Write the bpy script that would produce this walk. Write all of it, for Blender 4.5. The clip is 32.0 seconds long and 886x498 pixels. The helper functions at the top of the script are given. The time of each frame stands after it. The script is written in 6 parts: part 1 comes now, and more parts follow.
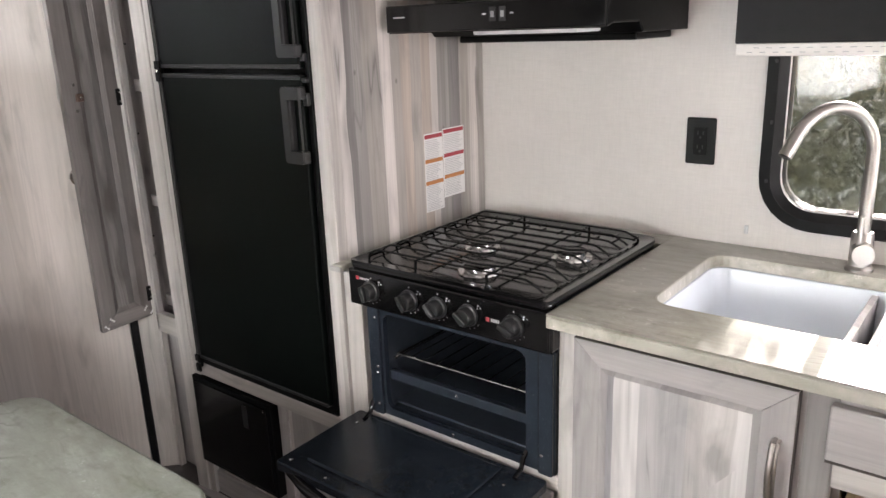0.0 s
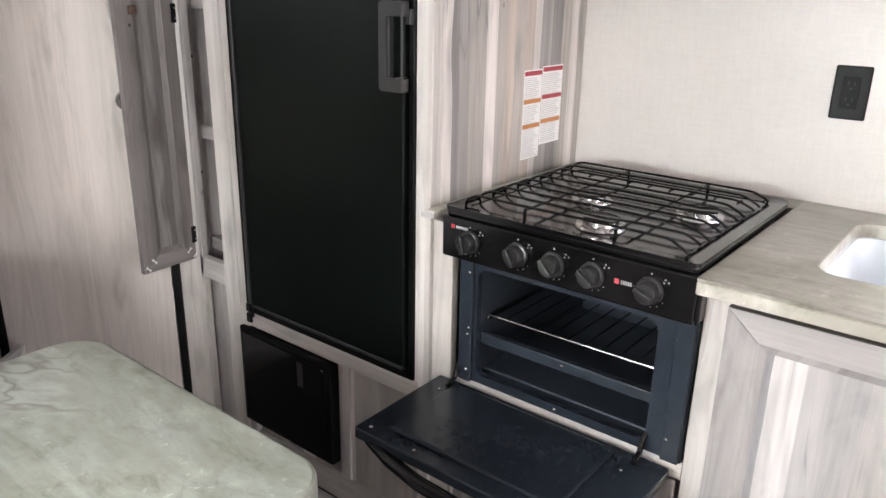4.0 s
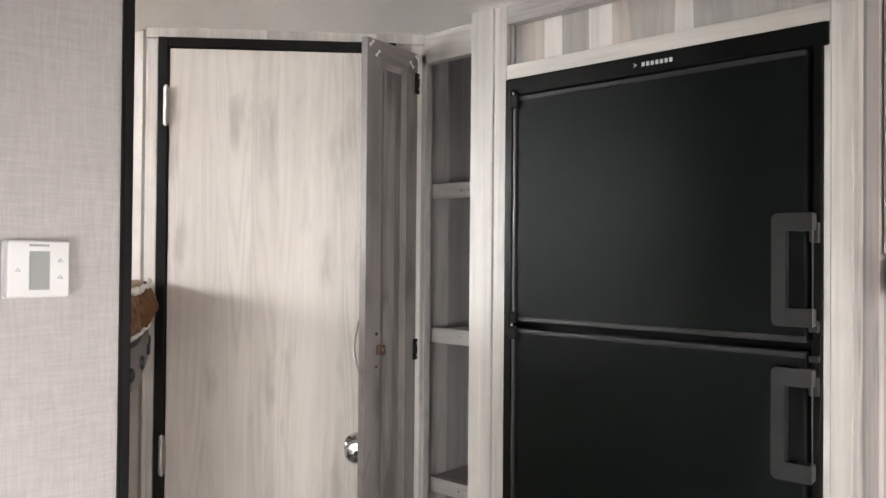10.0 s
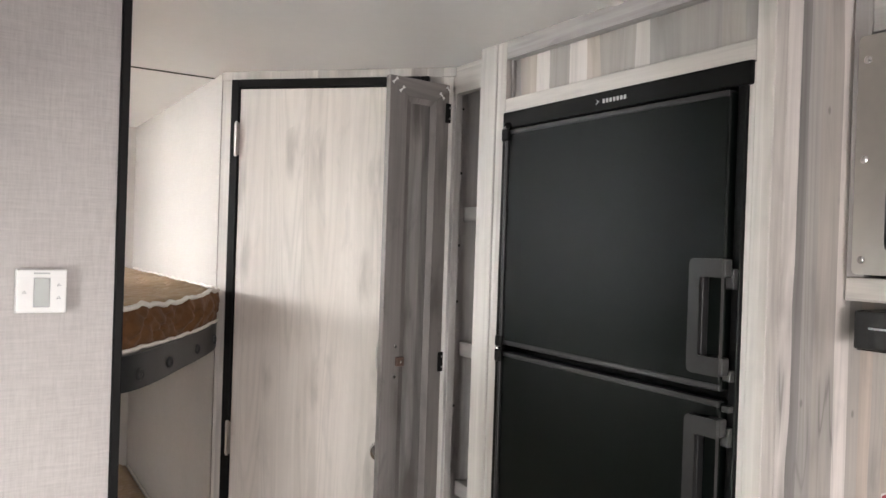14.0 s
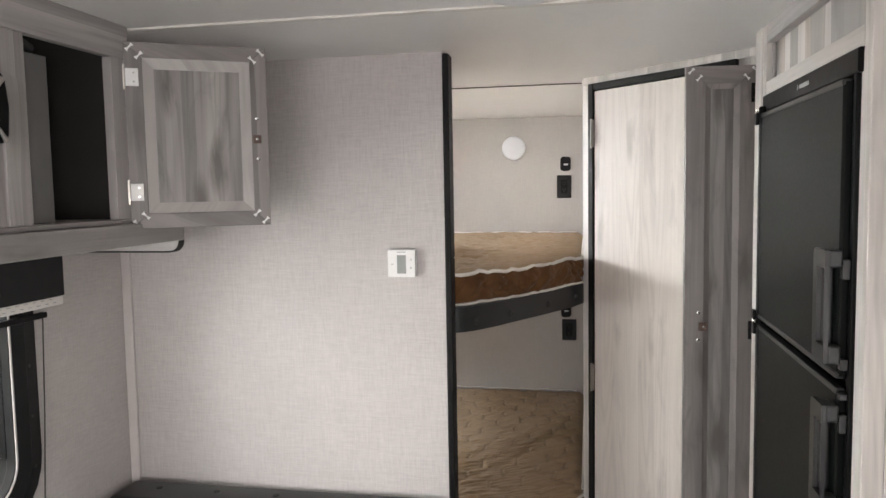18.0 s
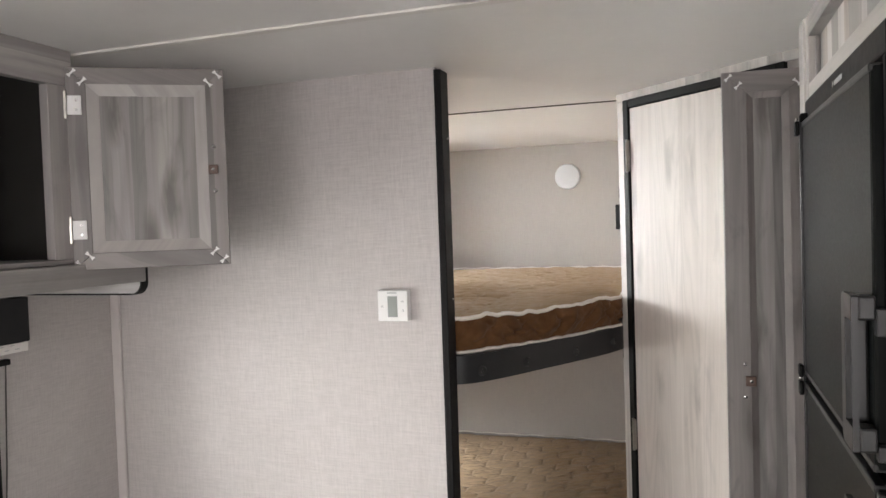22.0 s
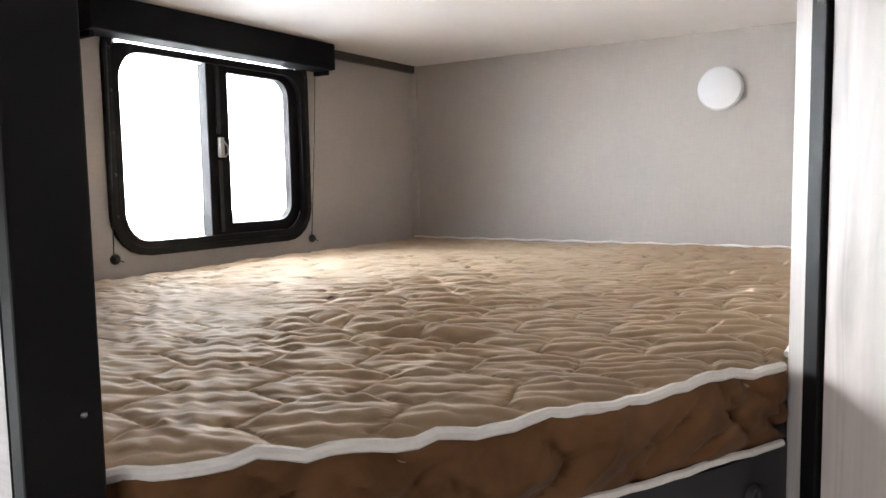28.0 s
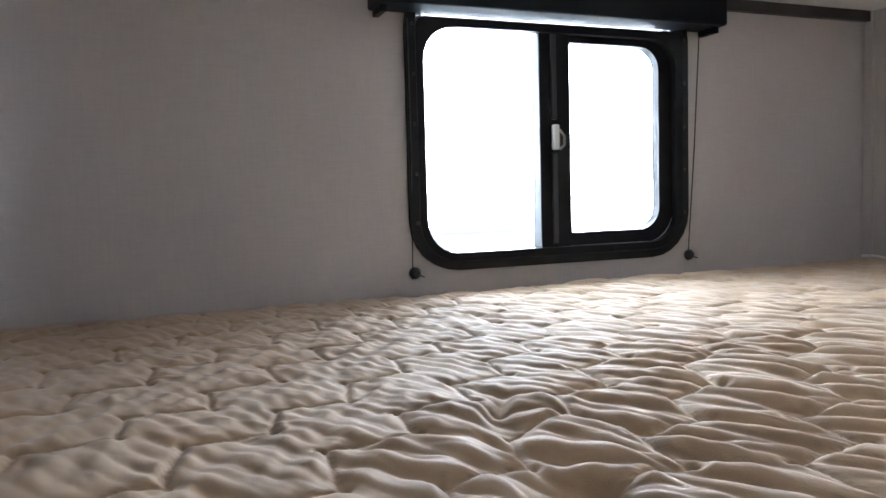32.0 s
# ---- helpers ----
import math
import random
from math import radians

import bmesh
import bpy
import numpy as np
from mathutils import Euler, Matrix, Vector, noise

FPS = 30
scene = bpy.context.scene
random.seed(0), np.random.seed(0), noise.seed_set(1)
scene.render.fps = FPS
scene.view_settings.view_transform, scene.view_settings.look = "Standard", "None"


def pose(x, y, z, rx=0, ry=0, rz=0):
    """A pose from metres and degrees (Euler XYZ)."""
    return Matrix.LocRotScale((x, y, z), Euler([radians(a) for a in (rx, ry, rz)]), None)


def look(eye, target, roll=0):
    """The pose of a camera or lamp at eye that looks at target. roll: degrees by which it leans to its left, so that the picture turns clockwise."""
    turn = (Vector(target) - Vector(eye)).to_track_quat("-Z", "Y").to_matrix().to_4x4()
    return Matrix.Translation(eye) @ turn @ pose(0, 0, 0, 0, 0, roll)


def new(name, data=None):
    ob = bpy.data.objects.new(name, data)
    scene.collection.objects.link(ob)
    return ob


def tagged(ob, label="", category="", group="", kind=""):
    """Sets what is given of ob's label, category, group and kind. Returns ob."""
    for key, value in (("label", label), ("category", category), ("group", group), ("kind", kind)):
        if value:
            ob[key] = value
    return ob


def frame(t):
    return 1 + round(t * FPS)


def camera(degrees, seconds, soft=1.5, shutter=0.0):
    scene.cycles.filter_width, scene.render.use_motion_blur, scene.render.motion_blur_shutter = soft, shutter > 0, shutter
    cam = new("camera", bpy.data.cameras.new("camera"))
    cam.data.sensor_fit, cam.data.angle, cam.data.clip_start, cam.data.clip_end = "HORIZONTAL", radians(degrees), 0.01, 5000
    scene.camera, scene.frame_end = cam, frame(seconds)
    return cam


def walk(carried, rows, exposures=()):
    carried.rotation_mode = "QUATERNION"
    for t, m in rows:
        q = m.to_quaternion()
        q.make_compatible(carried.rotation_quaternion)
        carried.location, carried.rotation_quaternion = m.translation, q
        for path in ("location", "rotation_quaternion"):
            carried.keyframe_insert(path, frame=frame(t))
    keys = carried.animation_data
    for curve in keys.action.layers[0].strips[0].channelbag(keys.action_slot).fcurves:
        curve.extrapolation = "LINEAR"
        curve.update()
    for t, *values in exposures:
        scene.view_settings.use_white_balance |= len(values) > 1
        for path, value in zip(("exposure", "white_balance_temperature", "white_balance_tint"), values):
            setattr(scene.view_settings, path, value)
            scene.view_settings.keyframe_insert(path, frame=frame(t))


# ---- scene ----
cam = camera(61.2, 32.0)
PATH = [
    (0, (-0.022, 0.022, 1.396), (1.478, 1.217, 0.827), -2.1),
    (0.5, (-0.029, 0.049, 1.368), (1.466, 1.222, 0.743), -2.2),
    (1, (-0.031, 0.077, 1.352), (1.445, 1.235, 0.66), -2.6),
    (1.5, (-0.034, 0.104, 1.328), (1.432, 1.248, 0.593), -2.4),
    (2, (-0.036, 0.134, 1.309), (1.435, 1.251, 0.543), -2.2),
    (2.5, (-0.024, 0.163, 1.297), (1.46, 1.251, 0.511), -1.7),
    (4.5, (-0.011, 0.385, 1.305), (1.464, 1.596, 0.705), 2.3),
    (5, (-0.011, 0.482, 1.3), (1.471, 1.704, 0.743), 2.9),
    (5.5, (-0.023, 0.568, 1.31), (1.469, 1.798, 0.802), 2.4),
    (6, (-0.025, 0.641, 1.315), (1.475, 1.885, 0.864), 1.9),
    (6.5, (-0.041, 0.708, 1.322), (1.487, 1.933, 0.914), 1.3),
    (7, (-0.064, 0.777, 1.333), (1.5, 1.972, 0.983), 0.1),
    (7.5, (-0.104, 0.847, 1.34), (1.466, 2.059, 1.085), -0.3),
    (8, (-0.126, 0.902, 1.366), (1.415, 2.162, 1.177), -0.5),
    (8.5, (-0.125, 0.936, 1.375), (1.391, 2.232, 1.232), 0.1),
    (9, (-0.126, 0.953, 1.394), (1.384, 2.261, 1.305), 0.5),
    (9.5, (-0.121, 0.958, 1.42), (1.388, 2.271, 1.402), 0.5),
    (10, (-0.11, 0.963, 1.442), (1.395, 2.28, 1.466), 0.5),
    (10.5, (-0.114, 0.956, 1.461), (1.378, 2.287, 1.512), 0.7),
    (11, (-0.107, 0.945, 1.466), (1.369, 2.293, 1.534), 1.0),
    (11.5, (-0.095, 0.927, 1.47), (1.362, 2.295, 1.543), 1.4),
    (12, (-0.074, 0.887, 1.476), (1.345, 2.296, 1.537), 1.2),
    (12.5, (-0.03, 0.823, 1.488), (1.337, 2.283, 1.52), 1.3),
    (13, (0.029, 0.738, 1.493), (1.336, 2.252, 1.534), 2.1),
    (13.5, (0.103, 0.655, 1.505), (1.307, 2.252, 1.539), 1.6),
    (14, (0.166, 0.583, 1.522), (1.228, 2.278, 1.509), 1.9),
    (14.5, (0.238, 0.511, 1.55), (1.12, 2.306, 1.523), 2.9),
    (16.5, (0.541, 0.249, 1.58), (0.711, 2.239, 1.476), 1.2),
    (17, (0.604, 0.181, 1.594), (0.582, 2.177, 1.468), 0.8),
    (17.5, (0.665, 0.135, 1.607), (0.451, 2.117, 1.448), -0.5),
    (18, (0.735, 0.099, 1.613), (0.351, 2.056, 1.453), -1.0),
    (18.5, (0.812, 0.063, 1.619), (0.268, 1.981, 1.461), -1.2),
    (19, (0.876, 0.014, 1.617), (0.24, 1.903, 1.461), -1.2),
    (19.5, (0.929, 0.003, 1.617), (0.261, 1.882, 1.469), -0.1),
    (20, (0.924, 0.051, 1.614), (0.251, 1.931, 1.503), 0.3),
    (20.5, (0.903, 0.101, 1.615), (0.252, 1.991, 1.54), -0.7),
    (21, (0.912, 0.175, 1.612), (0.291, 2.075, 1.544), -0.5),
    (21.5, (0.916, 0.276, 1.61), (0.288, 2.174, 1.544), -1.0),
    (22, (0.918, 0.383, 1.604), (0.279, 2.276, 1.54), -1.9),
    (22.5, (0.91, 0.485, 1.584), (0.25, 2.372, 1.506), -1.8),
    (23, (0.89, 0.611, 1.58), (0.212, 2.49, 1.491), -1.5),
    (23.5, (0.868, 0.735, 1.569), (0.205, 2.62, 1.485), -2.0),
    (24, (0.857, 0.857, 1.556), (0.228, 2.753, 1.453), -2.0),
    (24.5, (0.843, 1.011, 1.563), (0.223, 2.909, 1.439), -2.4),
    (25, (0.834, 1.166, 1.565), (0.167, 3.046, 1.424), -3.3),
    (25.5, (0.811, 1.321, 1.573), (0.133, 3.196, 1.428), -2.4),
    (27.5, (0.817, 1.691, 1.573), (-0.148, 3.435, 1.411), -1.0),
    (28, (0.824, 1.747, 1.575), (-0.247, 3.426, 1.395), -1.0),
    (28.5, (0.843, 1.790, 1.574), (-0.373, 3.369, 1.410), -1.8),
    (29, (0.847, 1.848, 1.571), (-0.530, 3.291, 1.429), -2.2),
    (29.5, (0.837, 1.952, 1.571), (-0.677, 3.252, 1.437), -2.1),
    (30, (0.819, 2.050, 1.568), (-0.816, 3.195, 1.444), -1.9),
    (30.5, (0.808, 2.125, 1.569), (-0.884, 3.182, 1.428), -1.4),
    (31, (0.742, 2.187, 1.568), (-0.965, 3.222, 1.442), -1.9),
    (31.5, (0.688, 2.239, 1.567), (-1.091, 3.145, 1.441), -2.1),
    (32, (0.660, 2.266, 1.561), (-1.197, 2.994, 1.418), -1.6),
]
EXPOSURES = [(0.0, 1.52, 6500, 15), (2.5, 1.70, 6400, 15), (5.0, 2.00, 6400, 14), (8.0, 1.76, 6550, 13), (13.0, 1.70, 6600, 13), (19.0, 1.66, 6500, 11), (23.0, 1.64, 6550, 12), (25.5, 1.5, 6550, 12), (28.0, 1.78, 6200, 12), (30.0, 1.80, 5700, 11), (32.0, 1.63, 5450, 10)]
walk(cam, [(t, look(eye, target, roll)) for t, eye, target, roll in PATH], EXPOSURES)

# ---- world, sun ----
sky_world = bpy.data.worlds.new("sky")
scene.world = sky_world
sky_world.use_nodes = True
_bg = sky_world.node_tree.nodes["Background"]
_sky = sky_world.node_tree.nodes.new("ShaderNodeTexSky")
_sky.sky_type = "NISHITA"
_sky.sun_disc = False
SUN_DIR = Vector((-1.0, -0.06, -0.32)).normalized()
_sky.sun_elevation = math.asin(-SUN_DIR.z)
_sky.sun_rotation = math.atan2(-SUN_DIR.x, -SUN_DIR.y)
sky_world.node_tree.links.new(_sky.outputs[0], _bg.inputs[0])
_bg.inputs[1].default_value = 0.12
sun = new("sun", bpy.data.lights.new("sun", "SUN"))
sun.data.energy, sun.data.angle, sun.data.color = 5.0, radians(0.6), (1.0, 0.95, 0.87)
sun.matrix_world = look((0, 0, 6), Vector((0, 0, 6)) + SUN_DIR)


def daylight(name, at, way, w, h, watts, color=(1.0, 0.965, 0.965), spread=180):
    """Light of the sky as a lamp at a wall opening, seen or assumed."""
    lamp = new(name, bpy.data.lights.new(name, "AREA"))
    lamp.data.shape, lamp.data.size, lamp.data.size_y = "RECTANGLE", w, h
    lamp.data.energy, lamp.data.color, lamp.data.spread = watts, color, radians(spread)
    lamp.matrix_world = look(at, Vector(at) + Vector(way))
    return lamp


# fill lamp at an assumed front opening, out of view, to brighten the room
daylight("front_fill_daylight", (0.57, -2.99, 1.22), (0, 1, 0), 1.7, 0.9, 15.0)
# fill lamp in the assumed entry opening, behind the viewpoint
daylight("entry_fill_daylight", (1.73, -1.46, 1.0), (-1, 0.0, 0), 0.6, 1.6, 6.0)
daylight("dinette_daylight", (-0.86, 0.80, 1.21), (1, -0.10, -0.10), 0.72, 0.46, 6.6, (0.975, 1.0, 0.965), 150)
daylight("kitchen_daylight", (1.735, -0.10, 1.15), (-1, 0, 0), 0.42, 0.3, 1.7)
daylight("bunk_daylight", (-1.45, 3.0, 1.77), (1, 0.0, -0.12), 2.8, 0.62, 62.0, (0.95, 0.985, 0.985), 150)
# fill lamp for the lower mattress, set behind an assumed window
daylight("lower_bunk_fill_daylight", (-0.70, 3.014, 0.95), (1, -0.2, -0.55), 0.50, 0.30, 0.75, (0.97, 0.985, 0.97), 130)

# ---- helpers ----
BASE = {}


def thing(name, at, label, category, group="", kind=""):
    ob = new(name)
    ob.empty_display_size = 0.05
    ob.location = at
    BASE[ob.name] = Vector(at)
    return tagged(ob, label, category, group, kind)


def part(name, bm, material, parent=None, label="", smooth=False):
    at = BASE.get(parent.name, Vector()) if parent else Vector()
    if at.length:
        bm.transform(Matrix.Translation(-at))
    bmesh.ops.recalc_face_normals(bm, faces=bm.faces)
    me = bpy.data.meshes.new(name)
    bm.to_mesh(me)
    bm.free()
    if smooth:
        for p in me.polygons:
            p.use_smooth = True
        me.set_sharp_from_angle(angle=radians(38))
    me.materials.append(material)
    ob = new(name, me)
    ob.parent = parent
    BASE[ob.name] = at
    if label:
        ob["label"] = label
    return ob


def box(x0, x1, y0, y1, z0, z1, b=0.0, bm=None, seg=2):
    """A box between the limits, its edges rounded by b; added to bm where one is given."""
    t = bmesh.new()
    bmesh.ops.create_cube(t, size=1)
    t.transform(Matrix.Translation(((x0 + x1) / 2, (y0 + y1) / 2, (z0 + z1) / 2)) @ Matrix.Diagonal((abs(x1 - x0), abs(y1 - y0), abs(z1 - z0), 1)))
    if b:
        bmesh.ops.bevel(t, geom=t.edges[:], offset=b, segments=seg, profile=0.5, affect="EDGES", clamp_overlap=True)
    return merge(bm, t) if bm is not None else t


def merge(bm, t, m=None):
    if m is not None:
        t.transform(m)
    at = [bm.verts.new(v.co) for v in t.verts]
    t.verts.index_update()
    for f in t.faces:
        bm.faces.new([at[v.index] for v in f.verts])
    t.free()
    return bm


def rounded(a0, a1, b0, b1, r, n=6):
    """The outline of a rectangle with round corners: points (a, b). r: one radius or four (from a0,b0 counterclockwise)."""
    rs = r if isinstance(r, (tuple, list)) else (r,) * 4
    out = []
    for (ca, cb, start), q in zip(((a0, b0, 180), (a1, b0, 270), (a1, b1, 0), (a0, b1, 90)), rs):
        ca, cb = ca + (q if ca == a0 else -q), cb + (q if cb == b0 else -q)
        for k in range(n + 1):
            w = radians(start + 90 * k / n)
            out.append((ca + q * math.cos(w), cb + q * math.sin(w)))
    return out


def put(axis, c, p):
    a, b = p
    return {"x": (c, a, b), "y": (a, c, b), "z": (a, b, c)}[axis]


def prism(pts, axis, c0, c1, b=0.0, bm=None):
    """A flat outline made solid from c0 to c1 along an axis."""
    t = bmesh.new()
    lo = [t.verts.new(put(axis, c0, p)) for p in pts]
    hi = [t.verts.new(put(axis, c1, p)) for p in pts]
    fl, fh = t.faces.new(lo), t.faces.new(hi)
    for i in range(len(pts)):
        j = (i + 1) % len(pts)
        t.faces.new((lo[i], lo[j], hi[j], hi[i]))
    if b:
        bmesh.ops.recalc_face_normals(t, faces=t.faces)
        bmesh.ops.bevel(t, geom=list(fl.edges) + list(fh.edges), offset=b, segments=2, profile=0.5, affect="EDGES", clamp_overlap=True)
    return merge(bm, t) if bm is not None else t


def ring(outer, inner, axis, c0, c1, bm=None, inner_c=None):
    """A frame between two outlines of as many points, from c0 to c1."""
    t = bm if bm is not None else bmesh.new()
    ic = inner_c or (c0, c1)
    rows = [[t.verts.new(put(axis, c, p)) for p in pts] for pts, c in ((outer, c0), (outer, c1), (inner, ic[1]), (inner, ic[0]))]
    n = len(outer)
    for k in range(4):
        a, b = rows[k], rows[(k + 1) % 4]
        for i in range(n):
            j = (i + 1) % n
            t.faces.new((a[i], a[j], b[j], b[i]))
    return t


def tube(pts, r, n=8, bm=None, closed=False):
    """A round bar along a line of points; r is one radius or one for each point."""
    t = bm if bm is not None else bmesh.new()
    pts = [Vector(p) for p in pts]
    rs = r if isinstance(r, (list, tuple)) else [r] * len(pts)
    side = None
    rings = []
    for i, p in enumerate(pts):
        a = pts[i - 1] if i or closed else p
        b = pts[(i + 1) % len(pts)] if i + 1 < len(pts) or closed else p
        d = (b - a).normalized()
        if side is None:
            side = d.orthogonal().normalized()
        side = (side - d * side.dot(d)).normalized()
        up = d.cross(side)
        rings.append([t.verts.new(p + rs[i] * (math.cos(2 * math.pi * k / n) * side + math.sin(2 * math.pi * k / n) * up)) for k in range(n)])
    pairs = list(zip(rings, rings[1:])) + ([(rings[-1], rings[0])] if closed else [])
    for a, b in pairs:
        for k in range(n):
            t.faces.new((a[k], a[(k + 1) % n], b[(k + 1) % n], b[k]))
    if not closed:
        t.faces.new(rings[0][::-1])
        t.faces.new(rings[-1])
    return t


def lathe(profile, m, n=24, bm=None):
    """A turned body: profile of (radius, height) about the local z axis, laid by the pose m."""
    t = bmesh.new()
    rows = []
    for r, h in profile:
        if r < 1e-6:
            rows.append([t.verts.new((0, 0, h))])
        else:
            rows.append([t.verts.new((r * math.cos(2 * math.pi * k / n), r * math.sin(2 * math.pi * k / n), h)) for k in range(n)])
    for a, b in zip(rows, rows[1:]):
        for k in range(n):
            q = (k + 1) % n
            if len(a) == 1 and len(b) > 1:
                t.faces.new((a[0], b[k], b[q]))
            elif len(b) == 1 and len(a) > 1:
                t.faces.new((a[k], a[q], b[0]))
            elif len(a) > 1:
                t.faces.new((a[k], a[q], b[q], b[k]))
    for row, flip in ((rows[0], True), (rows[-1], False)):
        if len(row) > 1:
            t.faces.new(row[::-1] if flip else row)
    t.transform(m)
    return merge(bm, t) if bm is not None else t


def toward(p, d):
    """A pose at p whose z axis points along d."""
    return Matrix.Translation(p) @ Vector(d).to_track_quat("Z", "Y").to_matrix().to_4x4()


def screw(p, d, parent, material, r=0.004, name="screw"):
    return part(name, lathe([(r, 0), (r, 0.0008), (r * 0.6, 0.0022), (0, 0.0026)], toward(p, d), 10), material, parent, smooth=True)


# ---- materials ----
class Nodes:
    """A short way to wire up a node material."""

    def __init__(self, name):
        self.m = bpy.data.materials.new(name)
        self.m.use_nodes = True
        self.t = self.m.node_tree
        self.b = self.t.nodes["Principled BSDF"]

    def add(self, kind, ins=None, **props):
        n = self.t.nodes.new("ShaderNode" + kind)
        if "operation" in props:
            n.operation = props["operation"]
        if "blend_type" in props:
            n.blend_type = props["blend_type"]
        if "voronoi_dimensions" in props:
            n.voronoi_dimensions = props["voronoi_dimensions"]
        for k, v in (ins or {}).items():
            self.link(v, n.inputs[k])
        return n

    def link(self, v, socket):
        if isinstance(v, bpy.types.NodeSocket):
            self.t.links.new(v, socket)
        elif isinstance(v, (tuple, list)) and socket.type == "RGBA" and len(v) == 3:
            socket.default_value = (*v, 1)
        else:
            socket.default_value = v

    def pos(self, scale=(1, 1, 1), turn=(0, 0, 0)):
        g = self.add("NewGeometry")
        n = self.add("Mapping", {"Vector": g.outputs["Position"]})
        n.inputs["Scale"].default_value = scale
        n.inputs["Rotation"].default_value = turn
        return n.outputs[0]

    def noise(self, vec, scale=1.0, detail=3.0, rough=0.55, distortion=0.0):
        return self.add("TexNoise", {"Vector": vec, "Scale": scale, "Detail": detail, "Roughness": rough, "Distortion": distortion}).outputs["Fac"]

    def ramp(self, fac, stops, interp="LINEAR"):
        n = self.add("ValToRGB", {"Fac": fac})
        n.color_ramp.interpolation = interp
        els = n.color_ramp.elements
        while len(els) < len(stops):
            els.new(0.5)
        for e, (p, c) in zip(els, stops):
            e.position, e.color = p, (*c, 1) if len(c) == 3 else c
        return n.outputs["Color"]

    def mix(self, fac, a, b, how="MIX"):
        n = self.add("MixRGB", {"Fac": fac, "Color1": a, "Color2": b}, blend_type=how)
        return n.outputs[0]

    def math(self, op, a, b=0.0):
        return self.add("Math", {0: a, 1: b}, operation=op).outputs[0]

    def bump(self, height, strength, dist=0.001):
        n = self.add("Bump", {"Height": height, "Strength": strength, "Distance": dist})
        self.link(n.outputs[0], self.b.inputs["Normal"])

    def done(self, color, rough=0.5, metal=0.0, **more):
        self.link(color, self.b.inputs["Base Color"])
        self.link(rough, self.b.inputs["Roughness"])
        self.link(metal, self.b.inputs["Metallic"])
        for k, v in more.items():
            self.link(v, self.b.inputs[k])
        return self.m


def grey(v):
    return (v, v, v)


def plain(name, color, rough=0.5, metal=0.0, vary=0.08, scale=30.0, bump=0.05, **more):
    """A painted, moulded or metal surface with a little mottling and relief."""
    n = Nodes(name)
    p = n.pos()
    f = n.noise(p, scale, 4)
    g = n.noise(p, scale / 9, 2)
    col = n.mix(1.0, tuple(color), n.ramp(n.math("ADD", n.math("MULTIPLY", f, 0.5), n.math("MULTIPLY", g, 0.5)), [(0.3, grey(1 - vary)), (0.7, grey(1 + vary))]), "MULTIPLY")
    ro = n.math("ADD", n.math("MULTIPLY", f, rough * 0.3), rough * 0.85)
    if bump:
        n.bump(f, bump)
    return n.done(col, ro, metal, **more)


